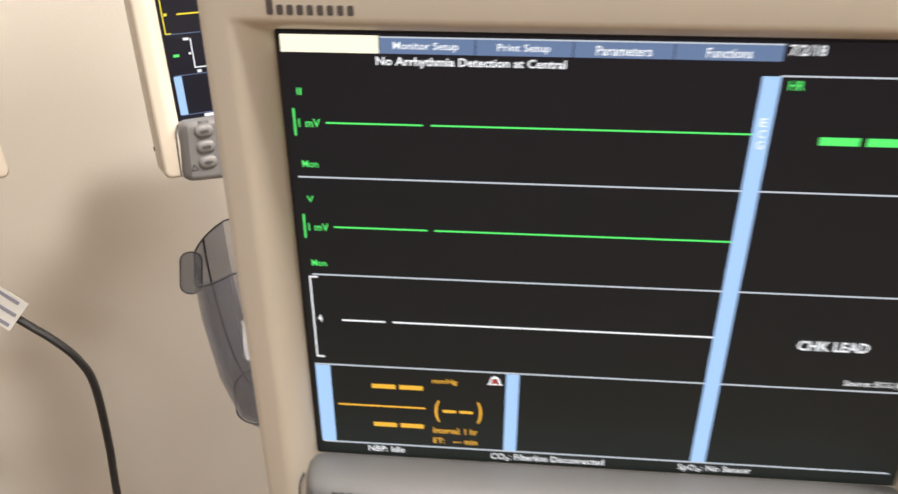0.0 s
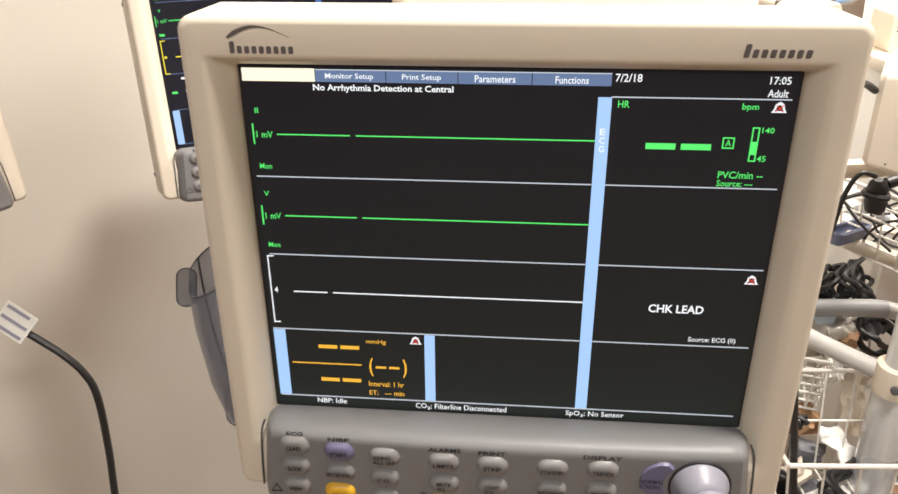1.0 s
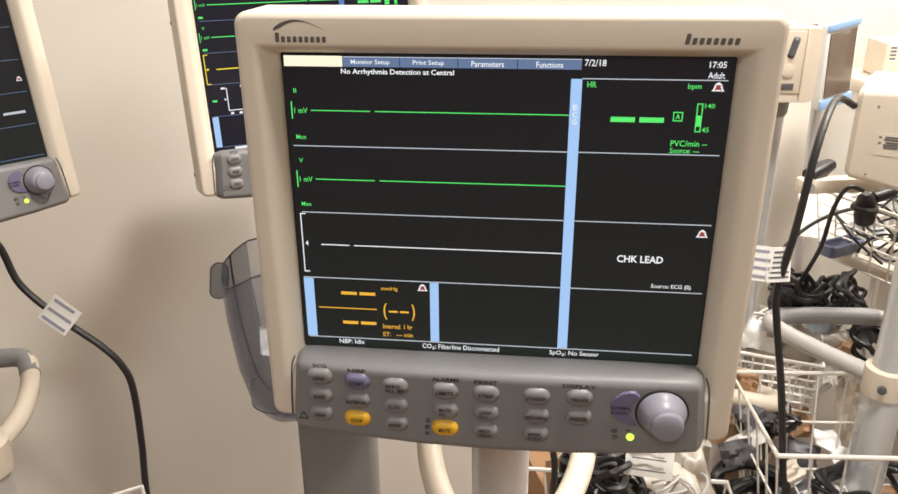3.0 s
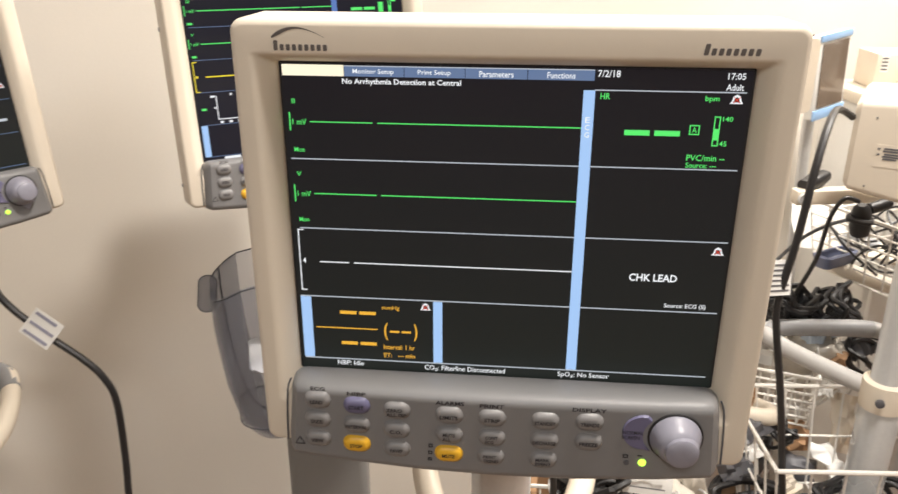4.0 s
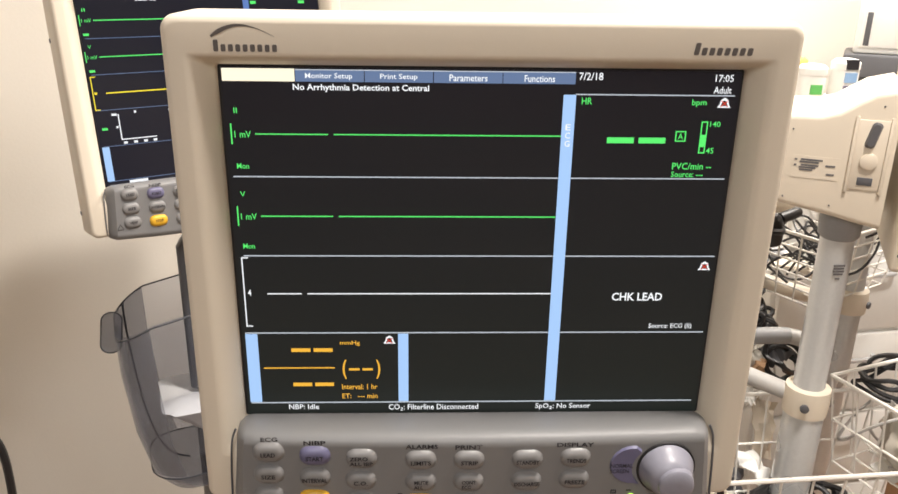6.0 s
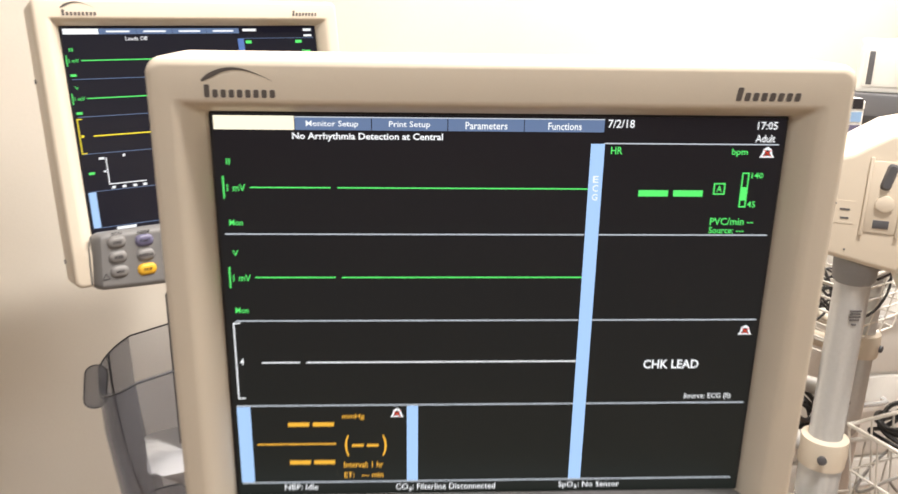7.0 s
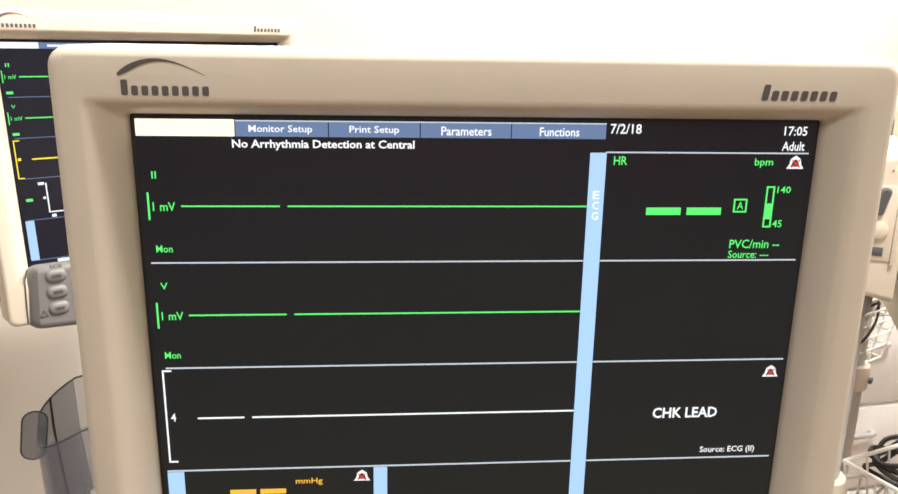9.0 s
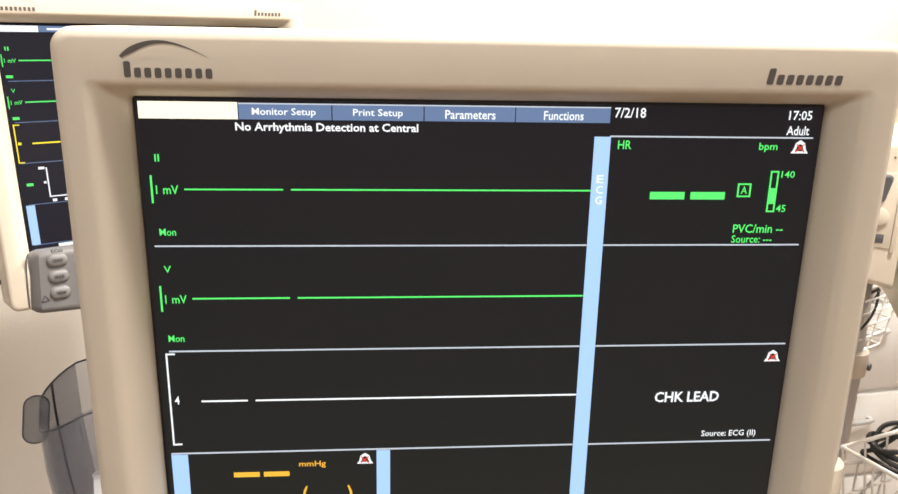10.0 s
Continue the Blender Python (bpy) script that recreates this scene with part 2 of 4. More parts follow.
def outline(x0, z0, x1, z1, w, mat, parent, name="outline", sides="lrtb"):
    bm = bmesh.new()
    for k, b in (("l", (x0, z0, x0 + w, z1)), ("r", (x1 - w, z0, x1, z1)), ("t", (x0, z1 - w, x1, z1)), ("b", (x0, z0, x1, z0 + w))):
        if k in sides:
            y0 = -0.0006 if k in "lr" else -0.00055
            bmesh.ops.create_cube(bm, size=1, matrix=Matrix.LocRotScale(((b[0] + b[2]) / 2000, y0, (b[1] + b[3]) / 2000), None, ((b[2] - b[0]) / 1000, 0.0002, (b[3] - b[1]) / 1000)))
    return part(name, bm, mat, parent, smooth=False)


def bell(x, z, s, parent):
    """Alarm bell mark struck through in red, s mm wide."""
    bm = bmesh.new()
    pts = [(-0.54, -0.40), (-0.38, -0.12), (-0.30, 0.30), (0, 0.54), (0.30, 0.30), (0.38, -0.12), (0.54, -0.40)]
    inn = [(a * 0.58, b * 0.56 - 0.03) for a, b in pts]
    vo = [bm.verts.new(((x + a * s) / 1000, -0.0005, (z + b * s * 0.85) / 1000)) for a, b in pts]
    vi = [bm.verts.new(((x + a * s) / 1000, -0.0005, (z + b * s * 0.85) / 1000)) for a, b in inn]
    for i in range(7):
        j = (i + 1) % 7
        bm.faces.new((vo[i], vo[j], vi[j], vi[i]))
    part("alarm_mark", bm, G_WHITE, parent, smooth=False)
    bm = bmesh.new()
    for sg in (-1, 1):
        bmesh.ops.create_cube(bm, size=1, matrix=Matrix.Translation((x / 1000, -0.0008 - 0.0001 * sg, (z - 0.02 * s) / 1000)) @ pose(0, 0, 0, 0, 42 * sg, 0) @ Matrix.Diagonal((s * 0.72 / 1000, 0.0001, s * 0.065 / 1000, 1)))
    part("alarm_cross", bm, G_RED, parent, smooth=False)


# ---- patient monitor ----
def main_display(s):
    """The page shown on the nearest monitor."""
    bar(-122.6, 86, -89, 91.9, G_CREAM, s, "menu_tab")
    for x0, x1, w, a, b in ((-88.6, -56.6, "Monitor Setup", -84, -62), (-56.2, -24.2, "Print Setup", -49, -31.5), (-23.8, 8.6, "Parameters", -16.5, 1.5), (9, 43.4, "Functions", 19, 33.5)):
        tab = bar(x0, 86, x1, 91.5, G_TAB, s, "menu_tab")
        words(w, (a, 86.9, b, 90.1), G_WHITE, tab, -0.0009)
    bar(-88.6, 91.3, 43.4, 91.7, G_GREYLINE, s, "divider", -0.0007)
    words("No Arrhythmia Detection at Central", (-90, 81.2, -26, 85.0), G_WHITE, s, bold=True)
    words("7/2/18", (45, 88, 56.5, 92 - 0.4), G_WHITE, s)
    words("17:05", (110.5, 87.8, 119.3, 91.2), G_WHITE, s)
    words("Adult", (110.3, 82.2, 119, 85.6), G_WHITE, s)
    # blue columns
    bar(38.2, -85.6, 44.2, 81, G_BLUE, s, "blue_column")
    bar(-121.5, -85.6, -115.3, -45, G_BLUE, s, "blue_column")
    bar(-41.6, -85.6, -36.2, -45, G_BLUE, s, "blue_column")
    for z, ch in ((64, "E"), (60, "C"), (56, "G")):
        words(ch, (39.9, z, 42.4, z + 3), G_WHITE, s, -0.0011)
    # divider lines
    for z, x0, x1 in ((81.2, 44, 121), (40, -121, 38), (40, 44.4, 121.5), (-1.2, -119, 38), (-1.2, 44.4, 122), (-44.4, -121.5, 38), (-44.4, 44.4, 121.5), (-86.2, -121, 120)):
        bar(x0, z - 0.25, x1, z + 0.25, G_GREYLINE, s, "divider", -0.0004, 0.0003)
    # traces
    for lead, zc, zt, g in (("II", 71, 61, -73), ("V", 30, 19.8, -72)):
        words(lead, (-118.4, zc, -116.8 if lead == "II" else -115.8, zc + 2.6), G_GREEN, s)
        bar(-120.6, zt - 5, -120.0, zt + 5, G_GREEN, s, "gain_mark")
        words("1 mV", (-118.8, zt - 1.7, -111, zt + 1.5), G_GREEN, s)
        bar(-109, zt - 0.25, g - 1.4, zt + 0.25, G_GREEN, s, "trace")
        bar(g + 1.4, zt - 0.25, 38, zt + 0.25, G_GREEN, s, "trace")
        words("Mon", (-118.8, zt - 17.0, -113, zt - 14.3), G_GREEN, s)
    words("4", (-118.4, -23, -116.6, -19.6), G_WHITE, s)
    bar(-108.5, -22.3, -91, -21.8, G_WHITE, s, "trace")
    bar(-88, -22.3, 38, -21.8, G_WHITE, s, "trace")
    outline(-120.4, -40.5, -117, -1.9, 0.6, G_WHITE, s, "scale_bracket", "ltb")
    # heart rate field
    words("HR", (47, 76.6, 52, 79.8), G_GREEN, s)
    words("bpm", (100.5, 75.8, 107.6, 79.4), G_GREEN, s)
    bell(116.3, 77.6, 6.2, s)
    for x0 in (60.8, 76.4):
        bar(x0, 57.8, x0 + 13.2, 60.6, G_GREEN, s, "rate_dash")
    outline(94.2, 58.8, 99.4, 64, 0.55, G_GREEN, s, "alarm_box")
    words("A", (95.6, 60, 98, 62.9), G_GREEN, s)
    outline(106.4, 53, 109.6, 68.8, 0.55, G_GREEN, s, "limit_gauge")
    bar(106.6, 56.2, 109.4, 62.2, G_GREEN, s, "gauge_level", -0.0008)
    words("140", (110.6, 66.2, 115.8, 68.8), G_GREEN, s)
    words("45", (110.2, 53, 114, 55.8), G_GREEN, s)
    words("PVC/min --", (94.3, 44.8, 114, 48.2), G_GREEN, s)
    words("Source: ---", (94.2, 40.9, 110.2, 43.9), G_GREEN, s)
    # lower right field
    bell(117.3, -6.6, 6.2, s)
    words("CHK LEAD", (70.3, -26, 97, -21.4), G_WHITE, s, bold=True)
    words("Source: ECG (II)", (91.5, -42.6, 114.6, -39.2), G_WHITE, s)
    # pressure field
    for x0, z in ((-98, -55.4), (-86.3, -55.4), (-98, -76), (-86.3, -76)):
        bar(x0, z, x0 + 10, z + 1.9, G_AMBER, s, "pressure_dash")
    bar(-113, -65.3, -75.5, -64.8, G_AMBER, s, "fraction_line")
    words("mmHg", (-72.3, -52, -61.8, -48.8), G_AMBER, s)
    words("(", (-71.4, -71.6, -69.2, -60.2), G_AMBER, s, bold=True)
    words(")", (-53.4, -71.6, -51.2, -60.2), G_AMBER, s, bold=True)
    bar(-68, -66.6, -62.3, -65.5, G_AMBER, s, "pressure_dash")
    bar(-60.8, -66.6, -55.2, -65.5, G_AMBER, s, "pressure_dash")
    words("Interval: 1 hr", (-72, -78, -53, -74.8), G_AMBER, s)
    words("ET:   --- min", (-72, -83.6, -53, -80.6), G_AMBER, s)
    bell(-46.2, -48.6, 6.0, s)
    # status line
    words("NBP: Idle", (-101, -90.2, -84.8, -87.1), G_WHITE, s)
    words("CO\u2082: Filterline Disconnected", (-47, -91.4, 2, -87.4), G_WHITE, s)
    words("SpO\u2082: No Sensor", (33.5, -91.4, 64, -87.4), G_WHITE, s)


def side_display(s):
    """The page on the monitors that stand aside, with a yellow and an axis field."""
    bar(-122, 86, -92, 91, G_WHITE, s, "menu_tab")
    for x0, x1 in ((-91.6, -59), (-58.6, -26), (-25.6, 7), (7.4, 40)):
        bar(x0, 86, x1, 91, G_TAB, s, "menu_tab")
        bar(x0 + 6, 87.6, x1 - 6, 89.2, G_WHITE, s, "menu_word", -0.0009)
    words("Leads Off", (-69.5, 80.2, -49.5, 83.8), G_WHITE, s)
    bar(44, 88, 58, 90.5, G_WHITE, s, "date_word")
    bar(110, 88, 119, 90.5, G_WHITE, s, "time_word")
    bar(110, 82.5, 119, 84.5, G_WHITE, s, "patient_word")
    bar(38, -20, 44.2, 81, G_SIDEBLUE, s, "blue_column")
    bar(-121.5, -88.5, -115, -55.5, G_BLUE, s, "blue_column")
    for z in (46.5, 13, -20.5, -55, -88.8):
        bar(-120, z - 0.3, 121, z + 0.3, G_TAB, s, "divider", -0.0004, 0.0003)
    bar(44.4, 80.9, 121, 81.3, G_TAB, s, "divider", -0.0004, 0.0003)
    for zt in (63, 29.3):
        bar(-122.6, zt - 5, -121.8, zt + 5, G_GREEN, s, "gain_mark")
        words("1 mV", (-120.6, zt - 1.8, -112, zt + 1.6), G_GREEN, s)
        bar(-110, zt - 0.5, 1, zt + 0.5, G_GREEN, s, "trace")
        bar(3.6, zt - 0.5, 38, zt + 0.5, G_GREEN, s, "trace")
        words("V" if zt < 40 else "II", (-119, zt + 8, -116, zt + 11), G_GREEN, s)
        bar(-121, zt - 14, -116, zt - 11.8, G_GREEN, s, "mode_word")
    outline(-121.8, -20.3, -117, 11.5, 0.9, G_YELLOW, s, "scale_bracket", "ltb")
    bar(-109.5, -5.2, 38, -4.0, G_YELLOW, s, "trace")
    bar(-120, -5.4, -117.6, -3.2, G_YELLOW, s, "scale_mark")
    bar(-118.5, -39.5, -113.5, -37.2, G_GREEN, s, "segment_word")
    outline(-102.6, -50, -69, -25, 1.0, G_WHITE, s, "axis", "lb")
    for x in (-99, -89.5, -80, -70.8):
        bar(x - 1.7, -54, x + 1.7, -51.6, G_WHITE, s, "axis_mark")
    bar(-108, -26.4, -103.4, -24.2, G_WHITE, s, "axis_mark")
    bar(-105.4, -38.4, -103.4, -36.4, G_WHITE, s, "axis_mark")
    bar(-87, -25.2, -85, -22.8, G_WHITE, s, "axis_mark")
    bar(-54, -25.8, -49, -23.6, G_WHITE, s, "axis_mark")
    bar(-101.5, -92.4, -84, -89.7, G_WHITE, s, "status_word")
    bar(46, 76, 52, 79, G_GREEN, s, "rate_word")
    bar(100, 76, 107, 79, G_GREEN, s, "unit_word")
    for x0 in (60.8, 76.4):
        bar(x0, 57.8, x0 + 13.2, 61, G_GREEN, s, "rate_dash")
    bar(94.2, 55, 100, 66, G_GREEN, s, "alarm_box")
    outline(106.4, 53, 110, 68.8, 0.9, G_GREEN, s, "limit_gauge")
    bar(106.6, 56, 109.6, 62, G_GREEN, s, "gauge_level", -0.0008)
    bar(110.6, 66, 116, 68.6, G_GREEN, s, "limit_word")
    bell(116.3, -7, 6.0, s)
    bar(92, -42.4, 114, -39.8, G_GREYLINE, s, "source_word")


def word_mark(x0, x1, z0, h, n, mat, parent, lean=0.0):
    """A word mark as a tall block and a row of plain low blocks, in mm."""
    step = (x1 - x0) / n
    for k in range(n):
        a, hh = x0 + k * step, h if k == 0 else 0.62 * h
        bm = loft([((a + 0.10 * step) / 1000, (a + 0.74 * step) / 1000, z0 / 1000, (z0 + hh) / 1000, 0.0006, y) for y in (-0.0120, -0.0126)], n=3)
        for v in bm.verts:
            v.co.x += lean * (v.co.z - z0 / 1000)
        part("word_mark", bm, mat, parent, smooth=False)


BUTTON_MESH = {}


def button_mesh(mat, w, h):
    key = (mat.name, w, h)
    if key not in BUTTON_MESH:
        r = h / 2
        BUTTON_MESH[key] = mesh_of(loft([(-w / 2 - 0.0007, w / 2 + 0.0007, -r - 0.0007, r + 0.0007, r, 0.0), (-w / 2, w / 2, -r, r, r, -0.0016), (-w / 2 + 0.0012, w / 2 - 0.0012, -r + 0.0012, r - 0.0012, r, -0.0026), (-w / 2 + 0.003, w / 2 - 0.003, -r + 0.003, r - 0.003, r, -0.0029)], cap0=False, n=4), "button", mat, True)
    return BUTTON_MESH[key]


def patient_monitor(m, label, display, glass=SCREEN, group="patient monitors"):
    """Origin at the middle of the display; the display faces -y."""
    mon = thing("patient_monitor", label, "monitor", m, group)
    # front housing: back rim, rounded front edge, flat face, slope down to the glass
    part("front_housing", loft([
        (-0.1380, 0.1380, -0.134, 0.1085, 0.006, 0.0350),
        (-0.1440, 0.1440, -0.139, 0.1148, 0.007, 0.0325),
        (-0.1458, 0.1458, -0.1405, 0.1166, 0.007, 0.0300),
        (-0.1460, 0.1460, -0.1405, 0.1164, 0.007, -0.0075),
        (-0.1456, 0.1456, -0.1401, 0.1159, 0.0066, -0.0098),
        (-0.1446, 0.1446, -0.1391, 0.1149, 0.006, -0.0113),
        (-0.1432, 0.1432, -0.1377, 0.1135, 0.005, -0.0120),
        (-0.1424, 0.1424, -0.1369, 0.1127, 0.005, -0.0121),
        (-0.1366, 0.1356, -0.112, 0.1002, 0.003, -0.0122),
        (-0.1358, 0.1348, -0.1115, 0.0996, 0.003, -0.01215),
        (-0.1338, 0.1325, -0.110, 0.0986, 0.0025, -0.0117),
        (-0.1318, 0.1308, -0.106, 0.0975, 0.002, -0.0103),
        (-0.1288, 0.1283, -0.100, 0.0957, 0.002, -0.0068),
        (-0.1258, 0.1256, -0.096, 0.0942, 0.0015, -0.0024),
        (-0.1247, 0.1246, -0.0945, 0.0936, 0.0012, 0.000),
        (-0.1245, 0.1245, -0.094, 0.0935, 0.0012, 0.003),
    ], cap1=False), CREAM, mon)
    part("screen_surround", slab(-0.1262, 0.1262, 0.0012, 0.004, -0.0955, 0.0955), BEZELBLACK, mon, smooth=False)
    s = part("screen", slab(-0.1232, 0.1232, 0.0, 0.0012, -0.0930, 0.0925), glass, mon, "dark glass display showing flat lines", smooth=False)
    display(s)
    # rear housing, with a lower back end
    bm = loft([(-0.120, 0.050, -0.097, 0.078, 0.008, 0.050), (-0.120, 0.050, -0.092, 0.070, 0.008, 0.080), (-0.120, 0.050, -0.088, 0.058, 0.008, 0.098), (-0.120, 0.050, -0.085, 0.046, 0.008, 0.115), (-0.120, 0.050, -0.082, 0.040, 0.008, 0.135), (-0.120, 0.050, -0.074, 0.038, 0.008, 0.184), (-0.115, 0.045, -0.068, 0.033, 0.008, 0.190)])
    rear = part("rear_housing", bm, CREAM, mon)
    # connector bay on the side
    bay = part("connector_bay", slab(-0.1215, -0.119, 0.060, 0.094, -0.048, 0.038, 0.001), CREAM, mon)
    part("bay_rim", slab(-0.1235, -0.1195, 0.056, 0.060, -0.052, 0.042, 0.0008), CREAM, bay)
    part("bay_rim", slab(-0.1235, -0.1195, 0.094, 0.098, -0.052, 0.042, 0.0008), CREAM, bay)
    part("socket", turned([(0.010, 0), (0.010, 0.003), (0.007, 0.004)], 20), CREAM, bay, m=pose(-0.1215, 0.076, -0.012, 0, -90, 0))
    part("key_lever", loft([(-0.006, 0.006, -0.016, 0.016, 0.005, 0), (-0.004, 0.004, -0.013, 0.014, 0.004, -0.005)]), DARKGREY, bay, m=pose(-0.1215, 0.076, 0.020, 0, 12, -90))
    part("port", slab(-0.1225, -0.1205, 0.068, 0.085, -0.042, -0.032, 0.0006), DARKGREY, bay)
    tag_ = part("rating_label", slab(-0.1206, -0.1198, 0.106, 0.160, -0.040, -0.012), CREAM, mon, "printed rating label", smooth=False)
    for a, b, z in ((0.126, 0.151, -0.0165), (0.130, 0.152, -0.0196), (0.155, 0.158, -0.0170), (0.130, 0.150, -0.0235), (0.133, 0.152, -0.0264), (0.155, 0.158, -0.0240), (0.136, 0.151, -0.0293), (0.111, 0.122, -0.0225), (0.111, 0.120, -0.0330)):
        part("print_bar", slab(-0.1212, -0.1204, a, b, z - 0.0011, z + 0.0011), GREYINK, tag_, smooth=False)
    for y, z in ((0.070, 0.055), (0.110, -0.072), (0.165, -0.066), (0.165, 0.02)):
        part("screw", turned([(0.0012, 0), (0.001, 0.0006)], 10), DARKGREY, mon, m=pose(-0.1203, y, z, 0, -90, 0))
    for z in (-0.118, 0.048):
        part("screw", turned([(0.0026, 0), (0.002, 0.0015)], 10), DARKGREY, mon, m=pose(-0.1452, 0.026, z, 0, -90, 0))
    # word marks on the face: an arc over a row of strokes and rings
    bm = bmesh.new()
    top, low = [], []
    for i in range(25):
        u = i / 24
        x = -0.1233 + 0.0280 * u
        z = 0.1066 + 0.0054 * math.sin(math.pi * (0.03 + 0.93 * u ** 0.88))
        w = 0.0016 * (1 - u) ** 1.1 * min(1, 0.35 + 6 * u) + 0.00022
        top.append(bm.verts.new((x, -0.0127, z + w / 2)))
        low.append(bm.verts.new((x + w * 0.7, -0.0127, z - w / 2)))
    for i in range(24):
        bm.faces.new((low[i], low[i + 1], top[i + 1], top[i]))
    part("arc_mark", bm, LOGOINK, mon, smooth=False)
    word_mark(-122.6, -93.4, 100.6, 5.1, 9, LOGOINK, mon)
    word_mark(94.0, 122.2, 101.3, 5.5, 8, LOGOINK, mon, 0.16)
    # control panel: a bowed fascia with a rolled top
    prof = [(-0.001, -0.0925), (-0.008, -0.0915), (-0.0150, -0.0918), (-0.0192, -0.0930), (-0.0212, -0.0946), (-0.0220, -0.0964), (-0.0222, -0.0980), (-0.0222, -0.0988), (-0.0222, -0.1378), (-0.0222, -0.1386), (-0.0215, -0.1408), (-0.0195, -0.1425), (-0.015, -0.1436), (-0.004, -0.1440), (0.004, -0.1430)]
    bm = bmesh.new()
    cols = []
    xs = [-1, -0.992, -0.975, -0.95, -0.9, -0.7, -0.35, 0, 0.35, 0.7, 0.9, 0.95, 0.975, 0.992, 1]

    def bow(x):
        return 0.0040 * (1 - (x / 0.1315) ** 2)
    for u in xs:
        end = max(0, (abs(u) - 0.94) / 0.06)
        inset = end ** 2.4
        sag = 0.0060 * (1 - u * u)
        cols.append([bm.verts.new((0.1270 * u + 0.0045 * u * min(1, (-z - 0.0915) / 0.03), y * (1 - 0.55 * inset) - (bow(0.1315 * u) * min(1, -y / 0.02) if y < 0 else 0), z - sag * max(0, (-z - 0.10) / 0.045) + (0.004 * inset * (1 if z < -0.12 else -1)))) for y, z in prof])
    for a, b in zip(cols, cols[1:]):
        for i in range(len(prof) - 1):
            bm.faces.new((a[i], b[i], b[i + 1], a[i + 1]))
    bm.faces.new(cols[0]), bm.faces.new(cols[-1])
    pan = part("control_panel", bm, GREY, mon, "grey control panel with rubber buttons")
    part("panel_seam", tube([(-0.1275, -0.0125, -0.0945), (-0.1300, -0.0130, -0.102), (-0.1316, -0.0130, -0.120), (-0.1324, -0.0130, -0.1385)], 0.0006, 6, 4), DARKGREY, pan)
    part("panel_seam", tube([(0.1275, -0.0125, -0.0945), (0.1300, -0.0130, -0.102), (0.1316, -0.0130, -0.120), (0.1324, -0.0130, -0.1385)], 0.0006, 6, 4), DARKGREY, pan)

    def face_at(x):
        return -0.0223 - bow(x)
    rows = (
        (-108.6, -101.5, "LEAD", BUTTON), (-109.2, -115, "SIZE", BUTTON), (-109.6, -128.5, "VIEW", BUTTON),
        (-84.6, -103.2, "START", LILAC), (-85, -116.6, "INTERVAL", BUTTON), (-85.6, -130.2, "STOP", AMBER),
        (-60.4, -104.5, "ZERO\nALL IBP", BUTTON), (-61, -118, "C.O.", BUTTON), (-61, -131.4, "PAWP", BUTTON),
        (-29.4, -105.4, "LIMITS", BUTTON), (-29.4, -119, "MUTE\nALL", BUTTON), (-29.6, -132.3, "MUTE", AMBER),
        (-4.2, -105.5, "STRIP", BUTTON), (-4.2, -119, "CONT\nECG", BUTTON), (-4.4, -132.4, "PRINT\nTREND", BUTTON),
        (26.5, -105.5, "STANDBY", BUTTON), (26.5, -119, "DISCHARGE", BUTTON), (26.5, -132.4, "MARK\nEVENT", BUTTON),
        (52, -105, "TRENDS", BUTTON), (52, -118.4, "FREEZE", BUTTON))
    for x, z, w, mat in rows:
        b = part("button", button_mesh(mat, 0.0150 if mat is not AMBER else 0.0158, 0.0098), mat, pan, "amber button" if mat is AMBER else ("lilac button" if mat is LILAC else ""), m=pose(x / 1000, face_at(x / 1000) + 0.0003, z / 1000))
        two = "\n" in w
        ln = max(len(q) for q in w.split("\n"))
        hw = min(6.6, 0.78 * ln + 0.6)
        words(w, (-hw, -2.6 if two else -1.25, hw, 2.6 if two else 1.25), INK, b, -0.0036, "caption", True)
    for x, z, w in ((-108, -93.6, "ECG"), (-84.5, -95.2, "NIBP"), (-29, -97.0, "ALARMS"), (-4.5, -97.4, "PRINT"), (51.5, -96.8, "DISPLAY")):
        hw = 1.35 * len(w) + 0.3
        words(w, (x - hw, z - 1.3, x + hw, z + 1.3), INK, pan, face_at(x / 1000) - 0.0008, "heading", True)
    # crescent key beside the knob
    bm = bmesh.new()
    fr = []
    for i in range(15):
        a = radians(80 + 195 * i / 14)
        fr.append((0.0830 + 0.0122 * math.cos(a), -0.1102 + 0.0116 * math.sin(a)))
    for i in range(9):
        a = radians(222 - 84 * i / 8)
        fr.append((0.1015 + 0.0185 * math.cos(a), -0.1120 + 0.0160 * math.sin(a)))
    yc = face_at(0.0785)
    lo = [bm.verts.new((x, yc + 0.0012, z)) for x, z in fr]
    hi = [bm.verts.new((0.0785 + (x - 0.0785) * 0.93, yc - 0.0014, -0.1125 + (z + 0.1125) * 0.93)) for x, z in fr]
    bm.faces.new(hi)
    for i in range(len(lo)):
        j = (i + 1) % len(lo)
        bm.faces.new((lo[i], lo[j], hi[j], hi[i]))
    key = part("screen_key", bm, LILAC, pan, "lilac crescent key", smooth=False)
    words("NORMAL\nSCREEN", (71.0, -114.6, 83, -108.8), INK, key, yc - 0.0018)
    # knob: a wide cone with an offset finger cap and a small lip below
    yk = face_at(0.102)
